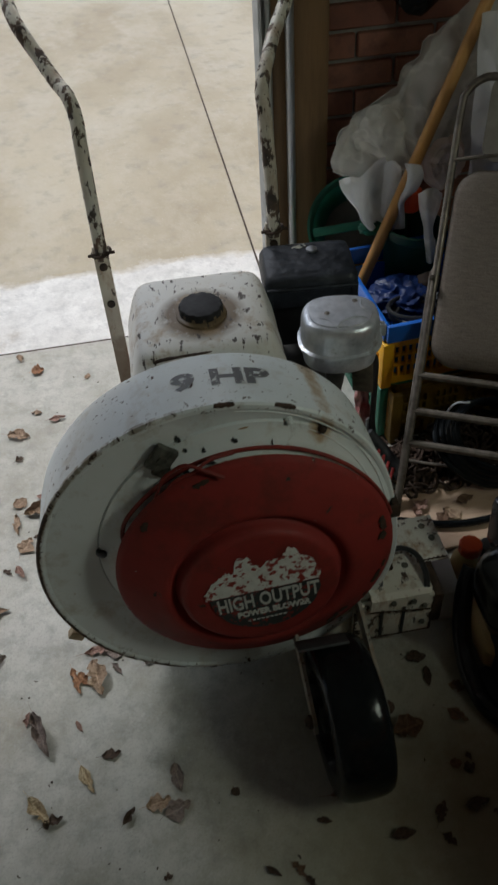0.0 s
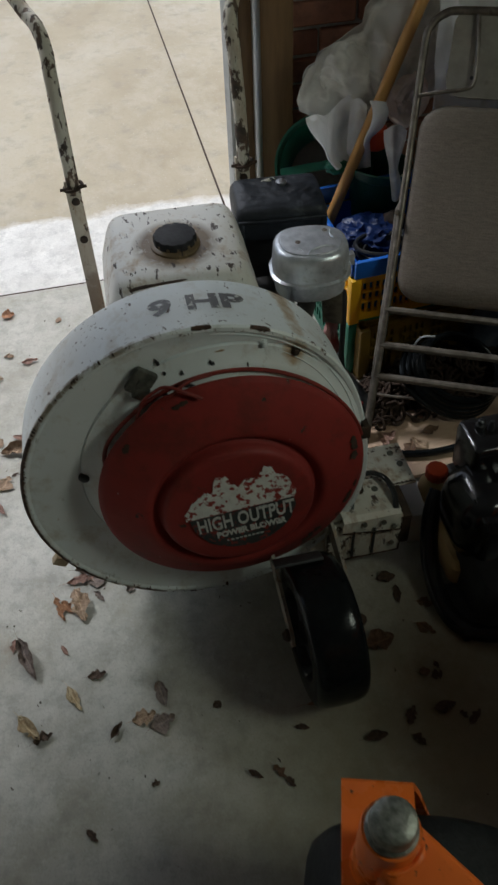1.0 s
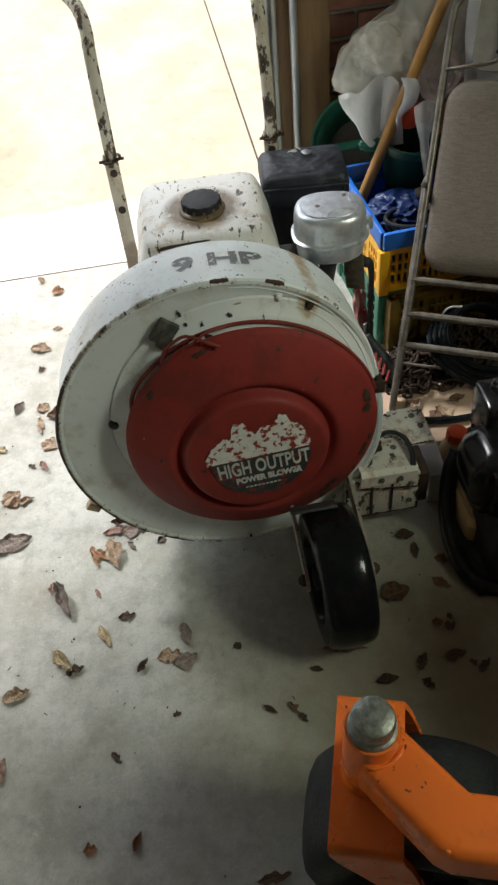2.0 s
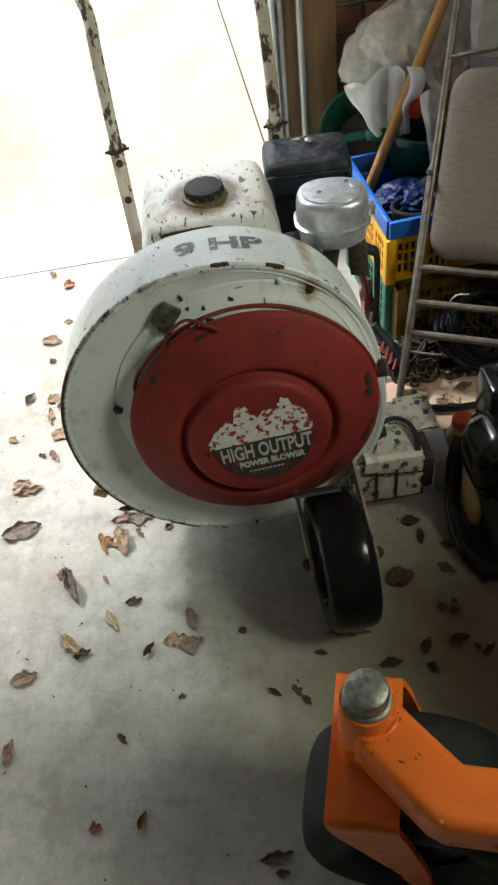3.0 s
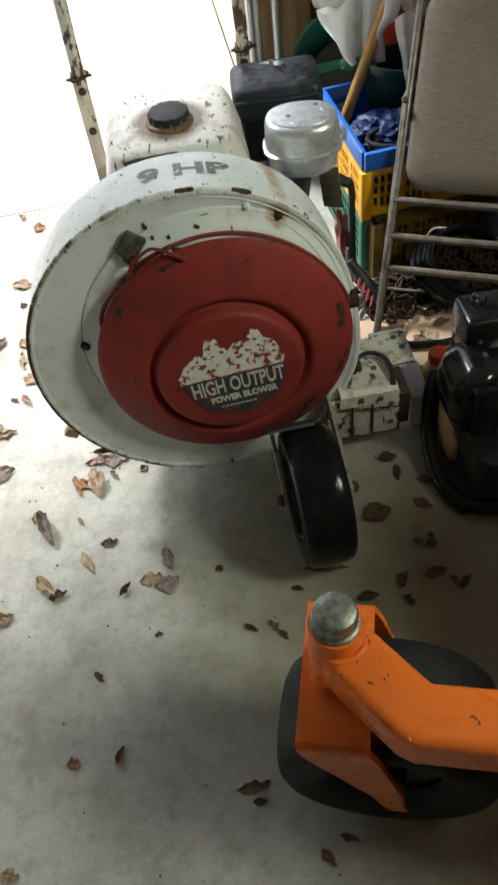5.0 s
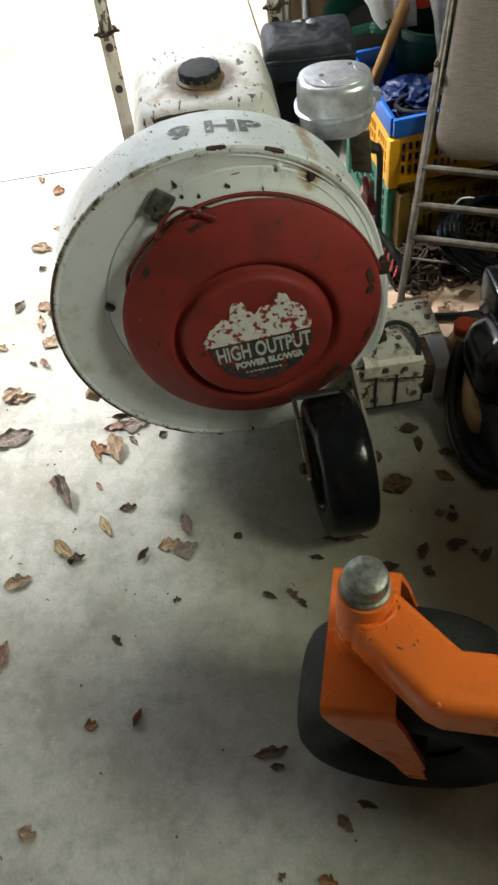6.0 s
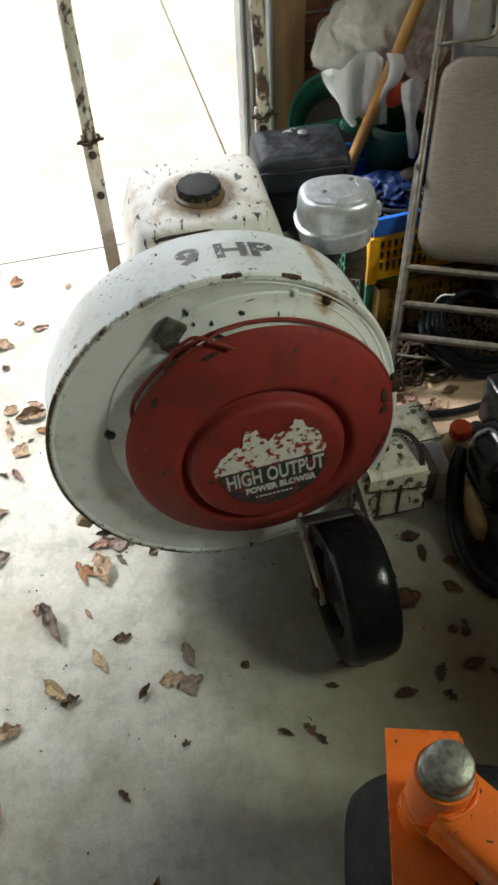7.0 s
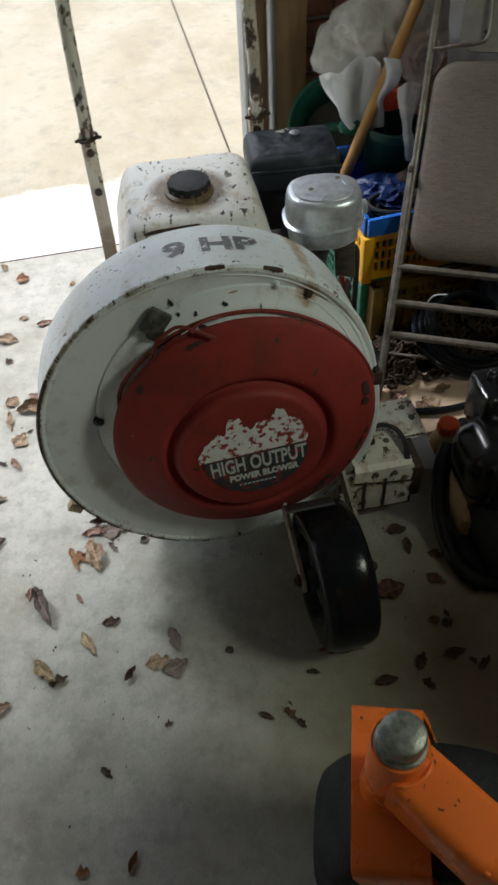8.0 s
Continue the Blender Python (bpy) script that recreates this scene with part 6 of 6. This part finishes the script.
def build_floor_things():
    bm = prism(bmesh.new(), [(0.150, 1.60), (0.235, 1.585), (0.45, 1.60), (0.62, 1.66), (0.62, 1.78), (0.30, 1.78), (0.17, 1.76)], 0.001, 0.012, None, 0.002)
    single("board", bm, BOARD, (0.35, 1.75, 0), "pale plywood board lying on the floor", "board")
    bm = box(bmesh.new(), (0.226, 1.482, 0.045), (0.036, 0.100, 0.090), Matrix.Rotation(radians(-4), 3, "Z"), 0.003)
    single("cardboard_box", bm, PAPER, (0.222, 1.475, 0), "white card box standing beside a blower duct", "box")
    bm = film(bmesh.new(), (0.160, 1.90, 0.03), (0.205, 1.89, 0.03), (0.160, 1.905, 0.235), (0.188, 1.90, 0.22), 3.1, 0.06, ((1.3, 0.3, 0.07, 0.2), (2.4, -0.3, 0.03, 0.6)), 28, 0.0, 0.05)
    single("rag", bm, RAG, (0.18, 1.90, 0), "faded red and pink rag hanging beside crates", "rag", sharp=60)
    bm = crumple(bmesh.new(), (0.585, 1.93, 0.085), (0.055, 0.035, 0.085), 8.2, 0.2, 4, 1.5)
    single("cloth", bm, DENIM, (0.585, 1.93, 0), "blue-grey work cloth slumped against yellow crates", "cloth", sharp=60)
    # coiled hose
    hose = thing("hose", (0.42, 1.85, 0.012), "coiled black rubber hose with a white tie", "hose")
    hm = axes((0.448, 1.800, 0.088), (1, 0, 0), (0.30, -0.40, 0.86))
    for k in range(5):
        r = 0.128 - 0.006 * k
        bm = tube(bmesh.new(), [hm @ Vector((r * math.cos(a), 0.8 * r * math.sin(a), 0.012 * k - 0.02 + 0.006 * math.sin(2 * a + k))) for a in (2 * math.pi * j / 48 for j in range(48))], 0.0072, 10, True)
        part("loop", bm, RUBBER, hose)
    bm = tube(bmesh.new(), [hm @ Vector((-0.07 + 0.02 * math.cos(a), 0.075 + 0.004 * math.sin(3 * a), 0.004 + 0.042 * math.sin(a))) for a in (2 * math.pi * j / 20 for j in range(20))], 0.0022, 8, True)
    part("tie", bm, PAPER, hose, "white tie")
    bm = tube(bmesh.new(), smooth_path([(0.13, 1.70, 0.009), (0.20, 1.672, 0.021), (0.28, 1.645, 0.021), (0.36, 1.635, 0.021), (0.46, 1.65, 0.021), (0.55, 1.70, 0.021)], 6), 0.0085, 10)
    single("rubber_strip", bm, RUBBER, (0.3, 1.65, 0.012), "black rubber hose end lying on a board", "hose")
    # chain heap
    chain = thing("chain", (0.33, 1.80, 0.012), "heap of rusty iron chain on a board", "chain")
    ring = bmesh.new()
    tube(ring, [(0.0165 * math.cos(a), 0.0105 * math.sin(a), 0) for a in (2 * math.pi * k / 14 for k in range(14))], 0.0032, 6, True)
    data = mesh_of("link", ring, RUST)
    rng = random.Random(11)
    for k in range(280):
        x, y = 0.29 + 0.075 * max(-1.4, min(1.4, rng.gauss(0, 0.6))) + (0.19 * rng.random() if k % 2 else 0), 1.830 + 0.055 * max(-1.5, min(1.3, rng.gauss(0, 0.75)))
        d = math.hypot((x - 0.33) / 0.13, (y - 1.82) / 0.08)
        link = new("link", data)
        link.parent = chain
        link.matrix_local = Matrix.Translation((x - 0.33, y - 1.80, 0.005 + rng.random() * 0.06 * max(0.10, 1 - d))) @ Euler((rng.uniform(-1.2, 1.2), rng.uniform(-1.0, 1.0), rng.uniform(0, 6.3))).to_matrix().to_4x4()
    heap = thing("chain", (0.48, 1.87, 0), "dark rusty chain spread behind a coiled hose", "chain")
    for k in range(220):
        x, y = rng.uniform(0.34, 0.66), 1.865 + 0.05 * max(-1.5, min(1.1, rng.gauss(0, 0.8)))
        link = new("link", data)
        link.parent = heap
        link.matrix_local = Matrix.Translation((x - 0.48, y - 1.87, 0.008 + rng.random() * 0.05)) @ Euler((rng.uniform(-1.2, 1.2), rng.uniform(-1.0, 1.0), rng.uniform(0, 6.3))).to_matrix().to_4x4()
    # steel bar among the chain
    bm = tube(bmesh.new(), [(0.258, 1.803, 0.062), (0.30, 1.782, 0.063), (0.36, 1.757, 0.062), (0.42, 1.740, 0.060), (0.475, 1.730, 0.058)], [0.0036, 0.0036, 0.0036, 0.0048, 0.0048], 10)
    single("steel_bar", bm, TUBE, (0.29, 1.775, 0.06), "long greenish steel bar lying across chain", "bar")
    # hand tool behind the blower
    tool = thing("hedge_shears", (0.20, 1.80, 0), "red and black handled shears behind the blower", "shears")
    bm = tube(bmesh.new(), smooth_path([(0.160, 1.872, 0.330), (0.176, 1.87, 0.319), (0.190, 1.87, 0.303), (0.1925, 1.87, 0.22), (0.193, 1.868, 0.13), (0.196, 1.85, 0.085)], 6), 0.0115, 10, False, 0.35)
    part("strap", bm, BLACK, tool)
    bm = tube(bmesh.new(), [(0.180, 1.850, 0.125), (0.205, 1.83, 0.088), (0.232, 1.80, 0.050), (0.240, 1.78, 0.035)], [0.010, 0.014, 0.016, 0.013], 12)
    part("handle", bm, MATT_BLACK, tool)
    bm = bmesh.new()
    for k in range(4):
        tube(bm, [(0.199 + 0.008 * k, 1.824 - 0.011 * k, 0.094 - 0.012 * k), (0.190 + 0.007 * k, 1.806 - 0.011 * k, 0.076 - 0.011 * k)], 0.0038, 8)
    part("grip", bm, GRIP_RED, tool, "red ribbed grip")
    bm = box(bmesh.new(), (0.186, 1.868, 0.125), (0.022, 0.004, 0.05), Matrix.Rotation(0.5, 3, "Z"), 0.001)
    part("blade", bm, GALV, tool)


build_floor_things()


# ---- fallen leaves ----
def leaf_mesh(k, tone):
    """A dry leaf, one unit long and wide: torn outline, rolled edges, crumpled blade, bent stalk."""
    rng = random.Random(40 + k)
    bm = bmesh.new()
    n, across = 16, 8
    curl, twist, roll = rng.uniform(-0.3, 1.3), rng.uniform(-0.9, 0.9), rng.uniform(0.15, 1.0)
    notch = [(rng.uniform(0.2, 0.85), rng.choice((-1, 1)), rng.uniform(0.3, 0.85), rng.uniform(0.03, 0.09)) for _ in range(1 + k % 4)]
    bend = rng.uniform(-0.35, 0.35)
    rows = []
    for i in range(n + 1):
        t = i / n
        w = (math.sin(math.pi * min(1.0, 0.02 + 0.97 * t ** 0.85)) ** 0.85 + 0.01) * 0.5
        row = []
        for j in range(across + 1):
            s = 2 * j / across - 1
            edge = 1 + 0.16 * noise.noise(Vector((9 * t, 3.0 * (s > 0), k))) + (1.0 if k % 3 == 2 else 0.35) * noise.noise(Vector((4.5 * t, 2.0 * (s > 0), 3.0 + k)))
            for at_t, side, deep, wide in notch:
                if s * side > 0:
                    edge *= 1 - deep * math.exp(-(((t - at_t) / wide) ** 2))
            q = Vector((3.2 * t, 2.2 * s, 7.0 + k))
            lift = roll * abs(s) ** 2.2 * w * (1 if s > 0 else 0.5)
            z = 0.55 * curl * (t - 0.45) ** 2 + 1.0 * lift + 0.16 * twist * s * (t - 0.4) + 0.16 * noise.noise(q) + 0.09 * noise.noise(q * 2.6) - 0.02 * (1 - abs(s)) ** 4
            row.append(bm.verts.new((t - 0.5 + 0.02 * noise.noise(q * 1.7), s * w * edge * (1 - 0.3 * roll * abs(s)) + bend * ((t - 0.5) ** 2 - 0.08), z)))
        rows.append(row)
    for a, b in zip(rows, rows[1:]):
        for j in range(across):
            bm.faces.new((a[j], a[j + 1], b[j + 1], b[j]))
    c = rows[0][across // 2].co
    tube(bm, [c, c + Vector((-0.12, 0.06 * twist, -0.01)), c + Vector((-0.30, 0.2 * twist, -0.02))], [0.016, 0.012, 0.008], 5)
    low = min(v.co.z for v in bm.verts)
    bmesh.ops.translate(bm, verts=bm.verts, vec=(0, 0, -low + 0.004))
    return mesh_of("leaf", bm, LEAF_TONES[tone], None, 80)


LEAVES = {}


def scatter(places, group, z=0.0, label="dry curled leaf on the concrete floor"):
    rng = random.Random(len(places))
    for k, (x, y, length, width, turn, tone) in enumerate(places):
        key = ((k * 5 + len(places)) % 9, tone)
        if key not in LEAVES:
            LEAVES[key] = leaf_mesh(*key)
        ob = new("fallen_leaf", LEAVES[key])
        ob.matrix_world = Matrix.Translation((x, y, z + 0.0012)) @ Matrix.Rotation(radians(turn), 4, "Z") @ Matrix.Diagonal((length, 1.15 * width, (0.5 * length + 0.5 * width) * rng.uniform(0.5, 0.95), 1))
        tagged(ob, tone + " " + label, "leaf", group)


scatter([(-0.585, 2.399, 0.034, 0.04, 3, "orange"), (-0.628, 2.149, 0.058, 0.034, -17, "tan"), (-0.623, 2.065, 0.021, 0.018, 17, "dark"), (-0.676, 1.932, 0.042, 0.02, 62, "mauve"), (-0.616, 1.919, 0.034, 0.03, 36, "tan"), (-0.622, 1.856, 0.061, 0.015, -85, "tan"), (-0.599, 1.791, 0.044, 0.037, 59, "tan"), (-0.61, 1.719, 0.038, 0.016, -63, "pink"), (-0.638, 1.727, 0.023, 0.012, -41, "dark"), (-0.711, 1.796, 0.027, 0.02, -36, "gold"), (-0.682, 1.641, 0.05, 0.035, 43, "tan"), (-0.66, 1.625, 0.061, 0.021, 13, "tan"), (-0.634, 2.467, 0.032, 0.02, 100, "tan"), (-0.451, 2.345, 0.022, 0.014, 60, "tan"), (-0.585, 2.227, 0.026, 0.016, 170, "tan"), (-0.532, 2.192, 0.042, 0.018, 4, "pink")], "leaves near the door")
scatter([(-0.566, 1.886, 0.080, 0.034, 4, "tan"), (-0.561, 1.925, 0.042, 0.014, -28, "pink"), (-0.550, 1.838, 0.030, 0.018, -20, "orange"), (-0.577, 1.815, 0.017, 0.008, 25, "dark")], "leaves near the door")
scatter([(-0.674, 1.512, 0.086, 0.04, 10, "mauve"), (-0.45, 1.501, 0.061, 0.019, 7, "pink"), (-0.414, 1.495, 0.057, 0.034, 2, "mauve"), (-0.44, 1.518, 0.044, 0.016, -9, "dark"), (-0.498, 1.442, 0.057, 0.016, -75, "orange"), (-0.483, 1.444, 0.036, 0.017, -56, "orange"), (-0.458, 1.441, 0.076, 0.037, -79, "tan"), (-0.42, 1.454, 0.031, 0.011, -57, "mauve"), (-0.357, 1.457, 0.02, 0.014, 24, "mauve")], "leaves beside the blower")
scatter([(-0.587, 1.384, 0.029, 0.012, 80, "pink"), (-0.563, 1.347, 0.093, 0.028, -71, "mauve"), (-0.494, 1.352, 0.025, 0.008, -64, "pink"), (-0.439, 1.289, 0.034, 0.018, 3, "dark"), (-0.483, 1.253, 0.056, 0.018, -67, "gold"), (-0.564, 1.214, 0.06, 0.026, -55, "gold"), (-0.54, 1.192, 0.035, 0.018, 15, "dark"), (-0.65, 1.164, 0.051, 0.029, 12, "tan")], "leaves before the blower")
scatter([(-0.329, 1.226, 0.05, 0.021, -81, "mauve"), (-0.365, 1.19, 0.043, 0.028, 9, "tan"), (-0.333, 1.174, 0.046, 0.034, 18, "mauve"), (-0.414, 1.177, 0.032, 0.014, 49, "dark"), (-0.36, 1.074, 0.015, 0.011, 11, "dark"), (-0.47, 1.016, 0.027, 0.012, -54, "dark"), (-0.669, 1.028, 0.048, 0.019, 80, "pink"), (-0.518, 0.877, 0.023, 0.019, -5, "orange"), (-0.442, 0.876, 0.032, 0.012, 62, "orange")], "leaves before the blower")
scatter([(-0.235, 1.184, 0.016, 0.015, 27, "dark"), (-0.236, 0.787, 0.054, 0.016, 4, "brown"), (-0.231, 0.764, 0.022, 0.011, -3, "dark"), (-0.196, 1.05, 0.028, 0.01, -39, "dark"), (-0.156, 1.046, 0.028, 0.014, -58, "brown"), (-0.142, 1.026, 0.022, 0.012, -58, "dark"), (-0.1, 1.11, 0.025, 0.01, -18, "dark"), (-0.04, 1.14, 0.081, 0.02, -11, "brown"), (0.019, 1.065, 0.04, 0.019, 0, "dark")], "leaves round the wheels")
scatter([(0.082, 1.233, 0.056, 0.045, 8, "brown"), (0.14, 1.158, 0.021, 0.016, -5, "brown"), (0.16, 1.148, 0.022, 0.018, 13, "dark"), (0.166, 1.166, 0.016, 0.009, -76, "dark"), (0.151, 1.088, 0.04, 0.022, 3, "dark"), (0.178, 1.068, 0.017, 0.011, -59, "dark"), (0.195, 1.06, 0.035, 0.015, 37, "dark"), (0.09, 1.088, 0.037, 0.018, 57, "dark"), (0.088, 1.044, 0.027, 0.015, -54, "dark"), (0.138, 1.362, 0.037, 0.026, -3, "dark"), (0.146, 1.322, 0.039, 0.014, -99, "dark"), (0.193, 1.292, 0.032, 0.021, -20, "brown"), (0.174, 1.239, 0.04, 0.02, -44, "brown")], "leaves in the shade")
scatter([(-0.618, 0.731, 0.030, 0.022, -20, "tan"), (-0.145, 0.668, 0.032, 0.016, -60, "brown"), (-0.108, 0.687, 0.032, 0.012, -25, "brown"), (-0.248, 0.614, 0.014, 0.010, 40, "brown"), (-0.185, 0.597, 0.028, 0.022, -20, "orange")], "leaves round the wheels")
scatter([(0.30, 1.665, 0.05, 0.03, 60, "brown"), (0.322, 1.672, 0.04, 0.03, 120, "tan"), (0.36, 1.70, 0.04, 0.025, 10, "brown"), (0.26, 1.70, 0.05, 0.03, 40, "pink"), (0.24, 1.63, 0.04, 0.02, 10, "brown")], "leaves on the board", 0.0125, "dry leaf on a plywood board")
# grit on the floor
bm = bmesh.new()
rng = random.Random(8)
for k in range(130):
    x, y = rng.uniform(-0.85, 0.3), rng.uniform(0.35, 2.4)
    r = rng.uniform(0.0008, 0.0028) * (2.0 if rng.random() < 0.06 else 1.0)
    bmesh.ops.create_cone(bm, cap_ends=True, segments=5, radius1=r, radius2=r * 0.4, depth=r * 0.8, matrix=Matrix.Translation((x, y, 0.0004 + r * 0.4)) @ Matrix.Rotation(rng.random() * 6, 4, "Z") @ Matrix.Diagonal((1, rng.uniform(0.4, 1.0), 1, 1)))
for k in range(12):
    p = Vector((rng.uniform(-0.7, 0.2), rng.uniform(0.6, 1.5), 0.0012))
    a, l = rng.uniform(0, 6.28), rng.uniform(0.002, 0.005)
    tube(bm, [p, p + Vector((l * math.cos(a), l * math.sin(a), 0.0006)), p + Vector((1.8 * l * math.cos(a + 0.3), 1.8 * l * math.sin(a + 0.3), 0))], 0.0008, 5)
single("grit", bm, RUST, (0, 0, 0), "grit and leaf crumbs on the concrete", "grit", kind="stuff")


# ---- brick wall ----
def build_bricks():
    wall = single("wall_front", span(bmesh.new(), (0.25, 2.664, 0), (1.05, 2.75, 2.5)), MORTAR, (0.25, 2.66, 0), "red brick wall with grey mortar beside the door", "wall", kind="structure")
    bm = box(bmesh.new(), (0, 0, 0), (0.193, 0.02, 0.057), None, 0.003, 1)
    data = mesh_of("brick", bm, BRICK)
    rng = random.Random(2)
    for row in range(30):
        z = 0.034 + 0.0693 * row
        for col in range(5):
            x = 0.25 + 0.0985 + 0.203 * col - (0.1015 if row % 2 else 0)
            if x < 0.3 and row % 2:
                continue
            if x > 1.0:
                continue
            ob = new("brick", data)
            ob.parent = wall
            ob.location = (x - 0.25, rng.uniform(-0.003, 0.001), z)
        if row % 2:
            ob = new("brick", data)
            ob.parent = wall
            ob.location, ob.scale = (0.0485, 0.0, z), (0.49, 1, 1)


build_bricks()
